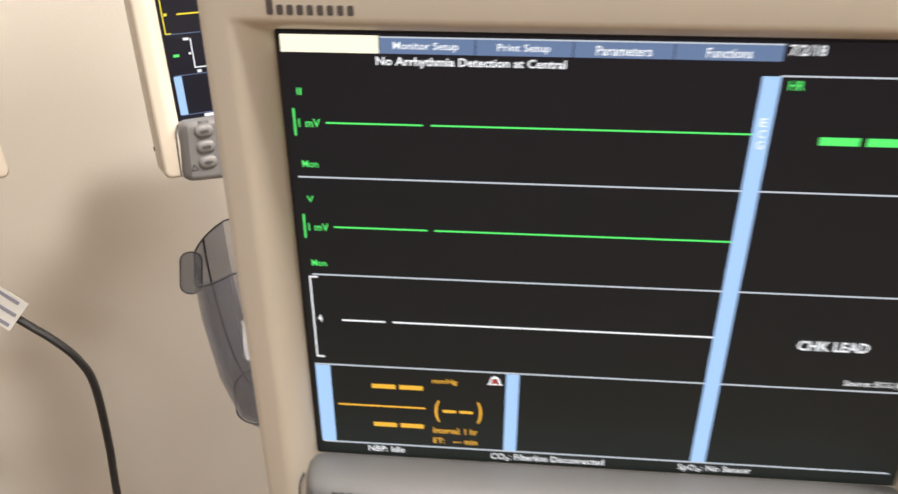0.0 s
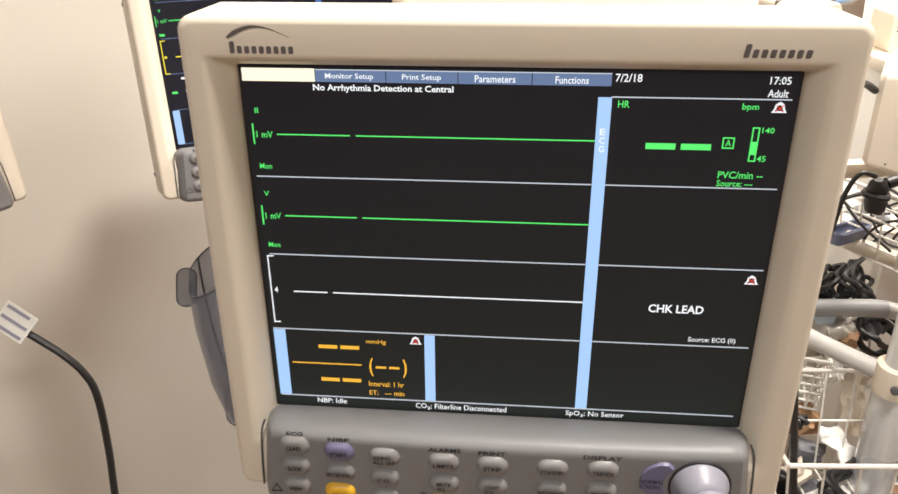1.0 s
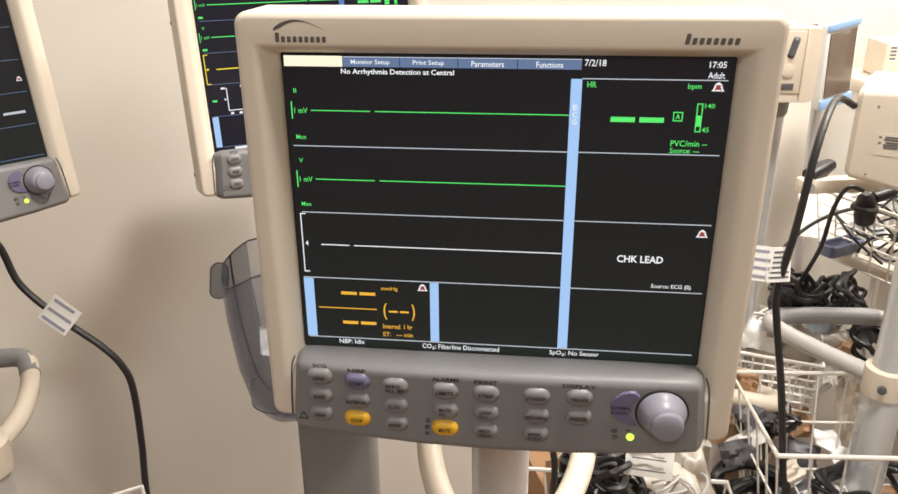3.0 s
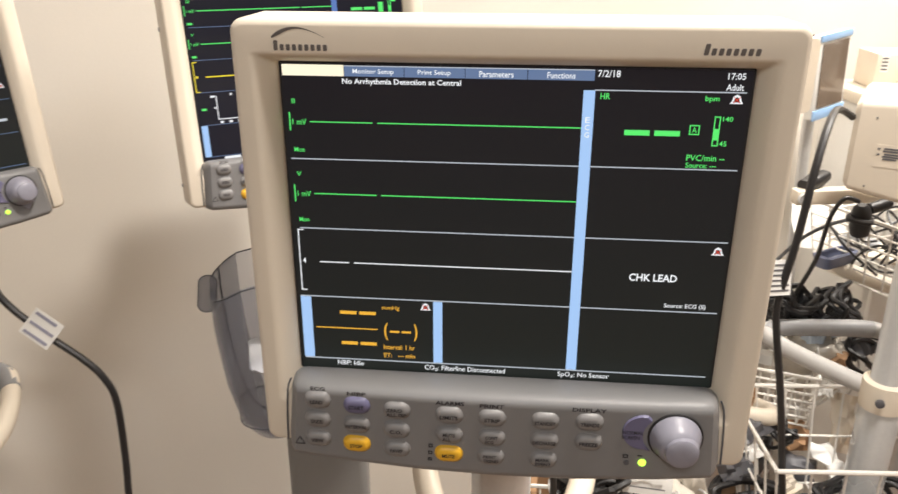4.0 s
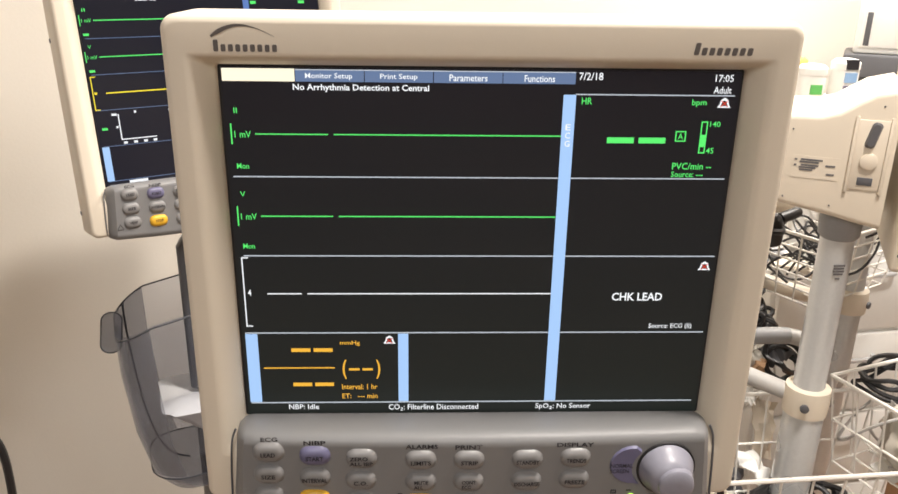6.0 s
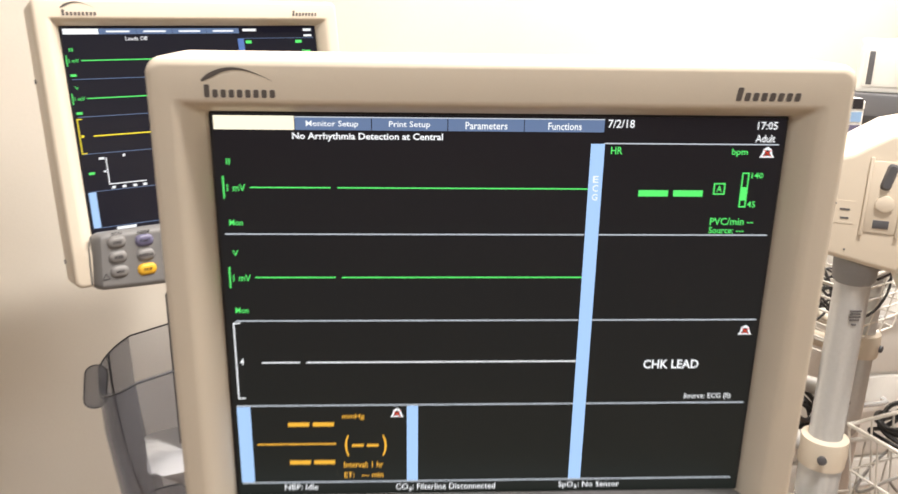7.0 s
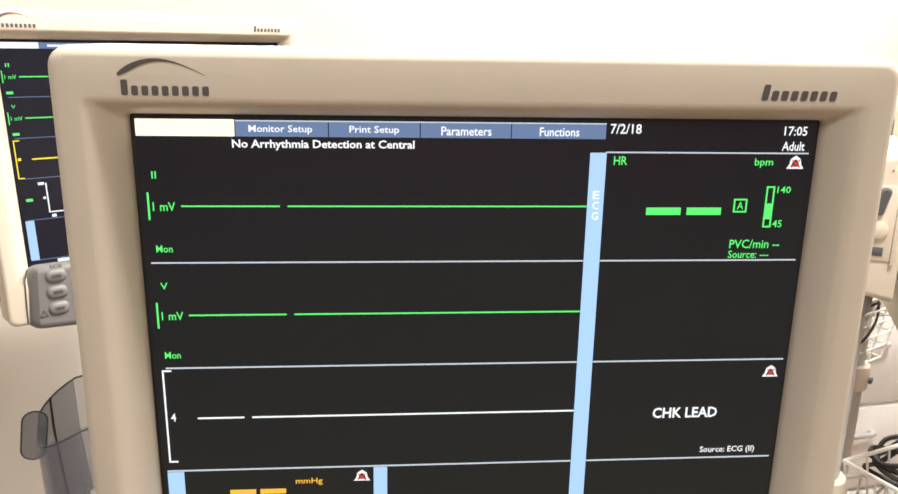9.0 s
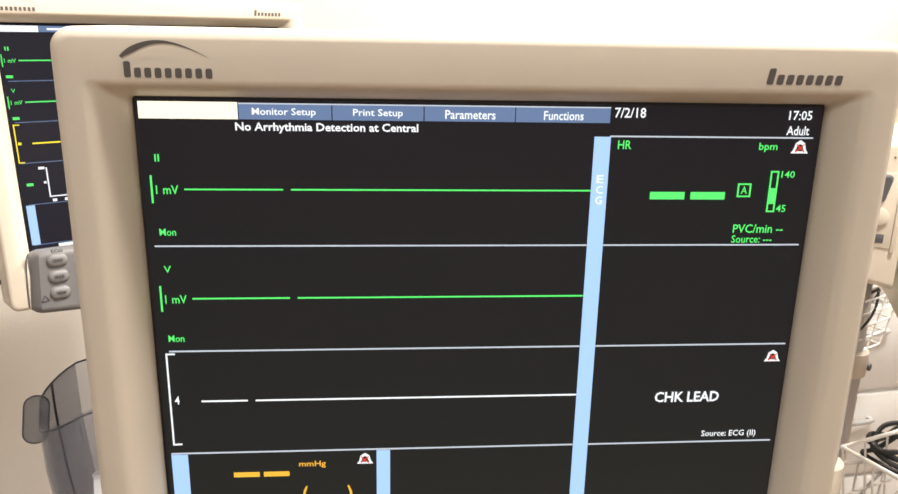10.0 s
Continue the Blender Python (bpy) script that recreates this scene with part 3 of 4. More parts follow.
    knob = part("knob", turned([(0.0158, 0), (0.0158, 0.0018), (0.0150, 0.0030), (0.0136, 0.0070), (0.0120, 0.0105), (0.0098, 0.0128), (0.006, 0.0138), (0.001, 0.0140)], 44), KNOB, pan, "blue-grey rotary knob", m=pose(0.1015, yk - 0.0004, -0.1130, 90, 0, 0) @ Matrix.Diagonal((0.93, 0.93, 1, 1)))
    part("knob_ring", turned([(0.0171, 0), (0.0169, 0.0008)], 44), BLACK, knob)
    part("finger_cap", turned([(0.0118, 0.0), (0.0104, 0.0066), (0.0098, 0.0088), (0.0082, 0.0098), (0.0010, 0.0094)], 32), KNOB, knob, m=pose(0.0016, -0.0010, 0.0062, 0, 0, 0))
    for a in (118, 140, 162):
        part("grip_ridge", slab(0.0110, 0.0138, -0.0004, 0.0004, 0.0050, 0.0074, 0.0003), KNOB, knob, m=pose(0.0006, -0.0006, 0, 0, 0, a))
    # wedge below: the small lip, drawn out to the knob's pointed shadow on the panel
    bm = bmesh.new()
    rim = [(-0.0095, 0.0), (-0.0050, -0.0034), (0.0, -0.0085), (0.0012, -0.0088), (0.0036, -0.0060), (0.0095, 0.0)]
    back = [bm.verts.new((x, 0.0010, z)) for x, z in rim]
    fore = [bm.verts.new((x * 0.86, -0.0018, z * 0.86)) for x, z in rim]
    bm.faces.new(fore)
    for a in range(len(rim) - 1):
        bm.faces.new((back[a], back[a + 1], fore[a + 1], fore[a]))
    part("knob_shadow_lip", bm, KNOB, pan, m=pose(0.1035, yk, -0.1250))
    part("indicator_lamp", turned([(0.0024, 0), (0.0022, 0.0008), (0.0012, 0.0013)], 16), G_LED, pan, "lit green indicator lamp", m=pose(0.0842, face_at(0.084) + 0.0001, -0.1315, 90, 0, 0))
    part("indicator_lamp", turned([(0.0017, 0), (0.0015, 0.0006)], 12), DARKGREY, pan, m=pose(0.0752, face_at(0.075) + 0.0001, -0.1320, 90, 0, 0))
    for x, z, w, h in ((74.2, -127.2, 3, 2.2), (82.5, -126.6, 2.6, 0.6), (-40.5, -127.5, 2.4, 2.4), (-40.8, -132.5, 2.4, 2.4), (-41, -137.2, 2.4, 2.0)):
        outline(x - w / 2, z - h / 2, x + w / 2, z + h / 2, 0.45, INK, pan, "pictogram").matrix_basis = pose(0, face_at(x / 1000) + 0.0002, 0)
    bm = bmesh.new()
    for a, b in (((-0.003, 0), (0.003, 0)), ((-0.003, 0), (0, 0.005)), ((0.003, 0), (0, 0.005))):
        tube([(a[0], 0, a[1]), (b[0], 0, b[1])], 0.0003, 4, 1, bm=bm)
    part("warning_triangle", bm, INK, pan, m=pose(-0.1215, face_at(0.1215) - 0.0001, -0.134))
    part("panel_latch", slab(-0.006, 0.006, -0.016, 0.0, -0.153, -0.149, 0.001), DARKGREY, mon)
    return mon


def tilted(x, y, z, yaw, tilt):
    return pose(x, y, z, 0, 0, yaw) @ pose(0, 0, 0, tilt, 0, 0)


patient_monitor(pose(0, 0, 1.25), "cream patient monitor with lit flat-line display on a stand", main_display)
patient_monitor(tilted(-0.2389, 0.4519, 1.2730, 32.8, -9.9), "cream patient monitor tilted back, lit display with yellow trace", side_display, SIDESCREEN)
patient_monitor(tilted(-0.6003, 0.2503, 1.2708, 53.4, -9.8), "cream patient monitor turned aside at the wall, dark display", side_display)
patient_monitor(tilted(0.634, 0.608, 1.185, 65.0, 0.0), "cream patient monitor turned away showing its connector side", side_display)

# ---- room ----
WYAW = 29.0
WALLM = pose(-0.42, 0.80, 0, 0, 0, WYAW)


def structure(name, bm, mat, label, m=None, smooth=False):
    ob = part(name, bm, mat, None, "", m, smooth)
    return tagged(ob, label, name.split("_")[0], "", "structure")


structure("floor", slab(-3.2, 4.4, -2.6, 4.6, -0.1, 0.0), FLOOR, "brown vinyl floor under the stands")
structure("wall_north", slab(-3.0, 5.39, 0.0, 0.12, 0.0, 2.7), WALL, "smooth cream painted wall behind the monitors", WALLM)
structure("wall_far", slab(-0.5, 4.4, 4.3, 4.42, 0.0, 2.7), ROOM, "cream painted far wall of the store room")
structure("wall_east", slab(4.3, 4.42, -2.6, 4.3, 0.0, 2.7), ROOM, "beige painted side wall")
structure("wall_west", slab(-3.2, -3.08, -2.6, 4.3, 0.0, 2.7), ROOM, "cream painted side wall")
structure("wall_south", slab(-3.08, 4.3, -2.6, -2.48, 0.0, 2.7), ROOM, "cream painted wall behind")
structure("ceiling", slab(-3.2, 4.5, -2.7, 4.6, 2.7, 2.8), CEIL, "plain white ceiling")


# ---- stands ----
def rolling_stand(x, y, top, collar, yaw, label, pole_mat=STEEL, r=0.024, handle=True, reach=1.0, bar=CREAM, foot=1.12):
    st = thing("rolling_stand", label, "stand", pose(x, y, 0, 0, 0, yaw), "rolling stands")
    part("pole", turned([(r * foot, 0.08), (r * foot, collar - 0.024), (r, collar - 0.012), (r, top)], 28), pole_mat, st)
    part("mount_head", turned([(r * 1.0, top - 0.03), (r * 1.2, top - 0.025), (r * 1.25, top - 0.005), (r * 1.25, top + 0.012)], 28), GREYTUBE, st)
    if handle:
        part("collar", turned([(r * 1.05, collar - 0.024), (r * 1.4, collar - 0.022), (r * 1.46, collar), (r * 1.4, collar + 0.018), (r * 1.05, collar + 0.02)], 28), CREAM, st)
        part("collar_bolt", turned([(0.006, 0), (0.006, 0.004), (0.003, 0.005)], 12), DARKGREY, st, m=pose(-0.020, -r * 1.38, collar, 90, 0, -20))
        hp = [(0.022, 0.02, collar), (0.056, 0.06, collar + 0.012), (0.078, 0.12, collar + 0.03), (0.072, 0.165, collar + 0.04), (0.0, 0.182, collar + 0.044), (-0.072, 0.165, collar + 0.04), (-0.078, 0.12, collar + 0.03), (-0.056, 0.06, collar + 0.012), (-0.022, 0.02, collar)]
        hp = [(a * (0.6 + 0.4 * reach), b_ * reach, c) for a, b_, c in hp]
        if bar is PALEGREY:
            hp = [(-0.018, 0.015, collar), (-0.070, 0.058, collar + 0.010), (-0.113, 0.098, collar + 0.020), (-0.122, 0.122, collar + 0.024), (-0.100, 0.142, collar + 0.024), (-0.020, 0.150, collar + 0.022), (0.050, 0.150, collar + 0.020), (0.074, 0.120, collar + 0.015), (0.050, 0.058, collar + 0.006), (0.018, 0.015, collar)]
        part("handle", tube(hp, 0.0128, 12, 6), bar, st, "loop handle")
        part("handle_grip", tube(hp[2:5] if bar is CREAM else hp[3:7], 0.0136, 12, 6), GREYTUBE, st, "grey rubber grip")
    hub = part("hub", turned([(0.06, 0.07), (0.07, 0.08), (0.06, 0.105), (0.03, 0.12)], 24), GREYTUBE, st)
    for i in range(5):
        a = 72 * i + 20
        leg = part("leg", slab(0.05, 0.29, -0.018, 0.018, 0.072, 0.098, 0.008), GREYTUBE, st, m=pose(0, 0, 0, 0, 0, a))
        part("caster", turned([(0.012, -0.012), (0.031, -0.011), (0.034, 0), (0.031, 0.011), (0.012, 0.012)], 20), DARKGREY, leg, m=pose(0.275, 0, 0.0345, 90, 0, 0))
        part("caster_fork", slab(0.262, 0.288, -0.016, 0.016, 0.03, 0.075, 0.004), STEEL, leg)
    return st


rolling_stand(0.0, 0.105, 1.09, 0.885, 0, "steel rolling stand with cream loop handle under the monitor")
side_stand = rolling_stand(0.518, 0.572, 1.092, 0.823, 4, "steel rolling stand with cream collar and loop handle beside baskets", r=0.0212, reach=0.86, bar=PALEGREY, foot=1.28)
for dz, half in ((0.0, 0.0075), (-0.004, 0.0065), (-0.008, 0.0072), (-0.012, 0.006), (-0.018, 0.003)):
    part("print_bar", slab(-0.004 - half, -0.004 + half, -0.0220, -0.0204, 1.030 + dz - 0.0011, 1.030 + dz + 0.0011), GREYINK, side_stand, "small grey print", smooth=False)
rolling_stand(0.353, 0.72, 1.19, 0.72, 160, "slim steel rolling stand carrying the module box", r=0.0165, reach=0.7)
rolling_stand(0.726, 0.86, 1.10, 0.85, 60, "steel rolling stand among wire baskets", r=0.022)
rolling_stand(-0.655, 0.30, 1.08, 0.80, 42, "steel rolling stand with cream loop handle carrying the turned monitor", r=0.022)

# grey column stand of the tilted monitor
col = thing("column_stand", "grey painted column stand holding the tilted monitor and a bin", "stand", pose(-0.254, 0.50, 0, 0, 0, 8))
part("column", loft([(-0.055, 0.055, -0.03, 0.03, 0.012, 0.0), (-0.055, 0.055, -0.03, 0.03, 0.012, 0.93)], n=4), COLUMN, col, m=pose(0, 0, 0.0, 90, 0, 0))
part("bracket", loft([(-0.026, 0.026, -0.02, 0.02, 0.008, 0.0), (-0.026, 0.026, -0.02, 0.02, 0.008, 0.17), (-0.02, 0.02, -0.015, 0.015, 0.008, 0.178)], n=4), DARKGREY, col, m=pose(-0.022, -0.055, 0.93, 90, 0, 0))
part("arm", slab(-0.03, 0.03, -0.03, 0.03, 0.93, 1.16, 0.01), COLUMN, col)
part("foot", slab(-0.22, 0.22, -0.18, 0.18, 0.02, 0.07, 0.02), GREYTUBE, col)


# ---- smoke-grey bin with papers ----
def smoke_bin(m):
    b = thing("holder_bin", "smoke-tinted clear plastic bin holding crumpled white paper", "bin", m)
    rings = [(-0.046, 0.060, -0.034, 0.030, 0.024, -0.204), (-0.066, 0.080, -0.050, 0.036, 0.032, -0.197), (-0.082, 0.092, -0.060, 0.042, 0.034, -0.174), (-0.094, 0.100, -0.069, 0.046, 0.034, -0.118), (-0.101, 0.106, -0.074, 0.048, 0.034, -0.045), (-0.102, 0.107, -0.075, 0.048, 0.034, 0.0)]
    inner = [(a + 0.003, c - 0.003, d + 0.003, e - 0.003, f - 0.002, z + 0.001) for a, c, d, e, f, z in rings[::-1]]
    inner[-1] = (*inner[-1][:5], -0.201)
    flip = Matrix(((1, 0, 0, 0), (0, 0, 1, 0), (0, 1, 0, 0), (0, 0, 0, 1)))

    def lift(x, z):
        """The mouth rises from the low front lip towards the back plate."""
        u = max(0.0, min(1.0, (x + 0.102) / 0.14))
        return 0.046 * (1 - (1 - u) ** 2) * max(0.0, min(1.0, (z + 0.105) / 0.105))
    bm = loft(rings + inner, n=6)
    for v in bm.verts:
        v.co.y += lift(v.co.x, v.co.y)
    part("shell", bm, SMOKE, b, m=flip)
    low = [(a - 0.002, c + 0.002, d - 0.002, e + 0.002, f, z - 0.002) for a, c, d, e, f, z in rings[:3]]
    part("pocket", loft(low, cap1=False, n=6), SMOKEDARK, b, m=flip)

    def seam(k):
        out = []
        for ring in rings:
            x, y = rounded(*ring[:5], 6)[k]
            out.append((x, y, ring[5] + lift(x, ring[5])))
        return out
    part("edge", tube(seam(10), 0.0012, 8, 4), EDGEDARK, b)
    top = [(x, y, lift(x, 0.0)) for x, y in rounded(*rings[-1][:5], 6)]
    part("rim", tube(top + top[:1], 0.0010, 6, 1), EDGEDARK, b)
    mid = [(x, y, low[2][5]) for x, y in rounded(*low[2][:5], 6)]
    part("pocket_rim", tube(mid + mid[:1], 0.0009, 6, 1), EDGEDARK, b)
    ear = part("ear", loft([(-0.010, 0.011, -0.024, 0.024, 0.010, 0.0), (-0.010, 0.011, -0.024, 0.024, 0.010, 0.003)], n=6), SMOKEDARK, b, m=pose(-0.107, -0.014, -0.006, 0, 8, 0))
    lobe = [(x, 0.0015, z) for x, z in rounded(-0.010, 0.011, -0.024, 0.024, 0.010, 6)]
    part("ear_edge", tube(lobe + lobe[:1], 0.0008, 6, 1), EDGEDARK, ear)
    # a darker skin over the front: edge-on darkening of the overlapped walls as colour
    bm = loft([(a - 0.0015, c + 0.0015, d - 0.0015, e + 0.0015, f, z) for a, c, d, e, f, z in rings[2:]], False, False, n=6)
    bmesh.ops.delete(bm, geom=[f for f in bm.faces if f.calc_center_median().x > -0.052], context="FACES")
    for v in bm.verts:
        v.co.y += lift(v.co.x, v.co.y)
    part("front_edge_tint", bm, SMOKEDARK, b, m=flip)
    # a soft paper bag that narrows downwards, and a dark wad under it
    bag = []
    for i in range(15):
        u = i / 14
        top_in = 0.022 * max(0.0, u - 0.86) / 0.14
        bag.append((-0.020 - 0.054 * u ** 0.8 + top_in, 0.060 + 0.036 * u - top_in, -0.046 - 0.018 * u + top_in, 0.030 + 0.010 * u - top_in, 0.020, -0.134 + 0.042 * u))
    bm = loft(bag, n=8)
    for v in bm.verts:
        q = Vector((v.co.x * 26, v.co.y * 15, v.co.z * 26))
        g = 0.0045 * noise.noise(q) - 0.0050 * abs(noise.noise(q * 2.3)) - 0.0022 * abs(noise.noise(q * 5.1))
        v.co += Vector((v.co.x, v.co.y * 0.3, v.co.z)).normalized() * g
    part("paper", bm, BAGPAPER, b, "crumpled white paper", m=flip)
    part("wad", loft([(0.000, 0.070, -0.046, 0.026, 0.02, -0.178), (-0.014, 0.080, -0.052, 0.030, 0.02, -0.168), (-0.006, 0.078, -0.050, 0.028, 0.02, -0.150), (0.030, 0.070, -0.040, 0.020, 0.015, -0.138)], n=6), DARKGREY, b, "dark grey wad in the bottom", m=flip)
    return b


smoke_bin(pose(-0.269, 0.454, 1.015, 0, 0, 22))


# ---- cables ----
def cable(name, label, pts, r, mat=BLACK, category="cable", steps=8):
    ob = part(name, tube(pts, r, 8, steps), mat, None)
    return tagged(ob, label, category)


cable("power_cable", "black power cable hanging along the wall", [(-0.74, 0.36, 1.12), (-0.725, 0.44, 1.07), (-0.703, 0.47, 1.017), (-0.683, 0.47, 0.957), (-0.630, 0.47, 0.905), (-0.581, 0.47, 0.867), (-0.556, 0.47, 0.838), (-0.545, 0.47, 0.800), (-0.547, 0.47, 0.707), (-0.552, 0.465, 0.6), (-0.55, 0.44, 0.3)], 0.0050)
cable("power_cable", "black power cable drooping from the monitor", [(0.411, 0.585, 1.202), (0.380, 0.55, 1.218), (0.346, 0.48, 1.219), (0.321, 0.43, 1.182), (0.311, 0.42, 1.098), (0.302, 0.42, 1.023), (0.307, 0.42, 0.981), (0.325, 0.42, 0.893), (0.347, 0.42, 0.762), (0.358, 0.42, 0.705), (0.371, 0.42, 0.326)], 0.0044)


def cable_tag(m, label, lines=3, w=0.022, mat=LAVENDER):
    t = thing("cable_tag", label, "tag", m, "cable tags")
    p = part("paper_flag", slab(-w, w, -0.0006, 0.0006, -0.020, 0.020), PAPER, t, smooth=False)
    h = 0.0125 / lines / 2
    for i in range(lines):
        z = 0.0145 - 0.029 * i / (lines - 1)
        part("print_bar", slab(-w * 0.82, w * (0.82 if i % 3 else 0.6), -0.0012, -0.0005, z - h, z + h), mat, p, smooth=False)
    return t


cable_tag(pose(-0.628, 0.462, 0.917, -20, 38, 0), "white printed tag on the black cable")
cable_tag(pose(0.276, 0.412, 1.056, -15, 6, 0), "white printed tag on the power cable", 4, 0.013, LAVENDER)
cable_tag(pose(0.298, 0.418, 1.053, -15, 6, 25), "white tag with fine grey print folded round the power cable", 6, 0.017, GREYINK)
WIRE_MESH = mesh_of(turned([(0.5, -0.5), (0.5, 0.5)], 6), "wire", WHITEMETAL, True)


def wire(a, b, r, parent, name="wire"):
    a, b = Vector(a), Vector(b)
    d = b - a
    ob = new(name, WIRE_MESH)
    ob.parent = parent
    ob.matrix_basis = Matrix.Translation((a + b) / 2) @ d.to_track_quat("Z", "Y").to_matrix().to_4x4() @ Matrix.Diagonal((2 * r, 2 * r, d.length, 1))
    return ob


def wire_basket(m, w, d, h, nx, ny, nz, label, taper=0.85):
    """Open basket; the origin is the middle of its rim."""
    bk = thing("wire_basket", label, "basket", m, "wire baskets")
    part("rim", tube([(-w / 2, -d / 2, 0), (w / 2, -d / 2, 0), (w / 2, d / 2, 0), (-w / 2, d / 2, 0), (-w / 2, -d / 2, 0)], 0.0032, 8, 1), WHITEMETAL, bk)
    t = taper
    for i in range(nx + 1):
        x = -w / 2 + w * i / nx
        wire((x, -d / 2, 0), (x * t, -d / 2 * t, -h), 0.0016, bk)
        wire((x, d / 2, 0), (x * t, d / 2 * t, -h), 0.0016, bk)
        wire((x * t, -d / 2 * t, -h), (x * t, d / 2 * t, -h), 0.0016, bk)
    for j in range(1, ny):
        y = -d / 2 + d * j / ny
        for sx in (-1, 1):
            wire((sx * w / 2, y, 0), (sx * w / 2 * t, y * t, -h), 0.0016, bk)
    for k in range(1, nz + 1):
        f = 1 + (t - 1) * k / nz
        z = -h * k / nz
        for a, b in (((-1, -1), (1, -1)), ((1, -1), (1, 1)), ((1, 1), (-1, 1)), ((-1, 1), (-1, -1))):
            wire((a[0] * w / 2 * f, a[1] * d / 2 * f, z), (b[0] * w / 2 * f, b[1] * d / 2 * f, z), 0.0018, bk)
    return bk


wire_basket(pose(0.401, 0.735, 0.797, 0, 0, -16), 0.165, 0.15, 0.085, 10, 8, 6, "small dense white wire basket with cables on the rear stand", 0.94)
wire_basket(pose(0.494, 0.52, 0.800, 0, 0, 4), 0.34, 0.20, 0.16, 8, 5, 2, "white wire basket below the loop handle")
wire_basket(pose(0.660, 0.90, 0.989, 0, 0, 30), 0.24, 0.20, 0.12, 5, 5, 5, "white wire basket with cables further back")
wire_basket(pose(0.713, 0.55, 0.847, 0, 0, 20), 0.26, 0.18, 0.14, 6, 4, 2, "white wire basket with clear bags beside the stand")
wire_basket(pose(-0.522, 0.236, 0.685, 0, 0, 35), 0.20, 0.26, 0.13, 5, 6, 2, "white wire basket on the side stand")

# ---- boxes, devices and clutter round the stands ----
def module_box(m):
    """Small cream monitor body with a connector bay on the face -y."""
    t = thing("module_monitor", "cream module box with recessed connector bay on a pole", "monitor", m)
    part("body", loft([(-0.050, 0.046, -0.068, 0.066, 0.010, 0.004), (-0.052, 0.048, -0.070, 0.068, 0.012, 0.010), (-0.052, 0.048, -0.070, 0.068, 0.012, 0.115), (-0.046, 0.042, -0.062, 0.060, 0.012, 0.125)]), CREAM, t)
    bay = part("connector_bay", slab(-0.036, 0.016, 0.0015, 0.005, -0.042, 0.050, 0.001), CREAM, t, m=Matrix.Diagonal((1.15, 1, 1.22, 1)))
    for x in (-0.036, 0.014):
        part("bay_rim", slab(x, x + 0.003, -0.002, 0.003, -0.045, 0.053, 0.0006), CREAM, bay)
    part("key_lever", loft([(-0.006, 0.006, -0.016, 0.016, 0.004, 0), (-0.003, 0.003, -0.012, 0.012, 0.003, -0.005)]), DARKGREY, bay, m=pose(-0.004, 0.0015, 0.026, 0, 14, 0))
    part("socket", turned([(0.010, 0), (0.010, 0.003), (0.006, 0.004)], 20), CREAM, bay, m=pose(-0.008, 0.0015, -0.008, 90, 0, 0))
    part("port", slab(-0.022, 0.004, -0.0005, 0.002, -0.036, -0.027, 0.0005), DARKGREY, bay)
    part("seam", slab(-0.053, 0.049, 0.040, 0.042, -0.071, 0.069), GREYINK, t, smooth=False)
    return t


module_box(pose(0.353, 0.655, 1.240, 0, 0, 6) @ Matrix.Scale(0.72, 4))


def tilted_display(m):
    t = thing("bedside_display", "slim display in white and blue frame on thin pole", "display", m)
    part("frame", slab(-0.050, 0.050, -0.006, 0.012, -0.078, 0.078, 0.004), PAPER, t)
    part("trim", slab(-0.050, 0.050, -0.0085, -0.005, 0.066, 0.079, 0.001), BLUEPL, t)
    part("trim", slab(-0.050, 0.050, -0.0085, -0.005, -0.079, -0.060, 0.001), BLUEPL, t)
    part("glass", slab(-0.040, 0.040, -0.0085, -0.005, -0.056, 0.062), DISPLAYGLASS, t, smooth=False)
    part("neck", tube([(0, 0.012, -0.05), (0, 0.03, -0.12), (0, 0.03, -1.05)], 0.011, 10, 4), STEEL, t)
    part("foot", turned([(0.09, -1.172), (0.09, -1.152), (0.02, -1.13)], 28), GREYTUBE, t)
    return t


tilted_display(pose(0.570, 1.12, 1.173, 0, -5, 40))


def pump(m):
    t = thing("infusion_pump", "cream pump unit with dark window and yellow cap", "pump", m)
    part("body", slab(-0.052, 0.052, 0.0, 0.10, -0.036, 0.034, 0.005), CREAM, t)
    part("window", slab(0.024, 0.046, -0.002, 0.004, -0.030, 0.026, 0.001), DARKGREY, t)
    for z in (-0.014, 0.004):
        part("slat", slab(0.025, 0.045, -0.004, 0.0, z, z + 0.003), PAPER, t, smooth=False)
    lab = part("sticker", slab(-0.044, -0.030, -0.001, 0.003, -0.002, 0.030), PAPER, t, smooth=False)
    for i in range(4):
        part("print_bar", slab(-0.043, -0.032, -0.0018, -0.0008, 0.002 + 0.007 * i, 0.005 + 0.007 * i), GREYINK, lab, smooth=False)
    part("key_block", slab(0.002, 0.020, -0.002, 0.002, -0.018, 0.0, 0.001), GREY, t)
    part("cap", loft([(-0.012, 0.012, -0.010, 0.010, 0.008, 0.034), (-0.011, 0.011, -0.009, 0.009, 0.008, 0.050), (-0.004, 0.004, -0.004, 0.004, 0.003, 0.056)]), YELLOW, t, "yellow cap", m=Matrix(((1, 0, 0, 0.018), (0, 0, 1, 0.03), (0, 1, 0, 0), (0, 0, 0, 1))))
    return t


pump(pose(0.737, 1.20, 1.169, 0, 0, 0))


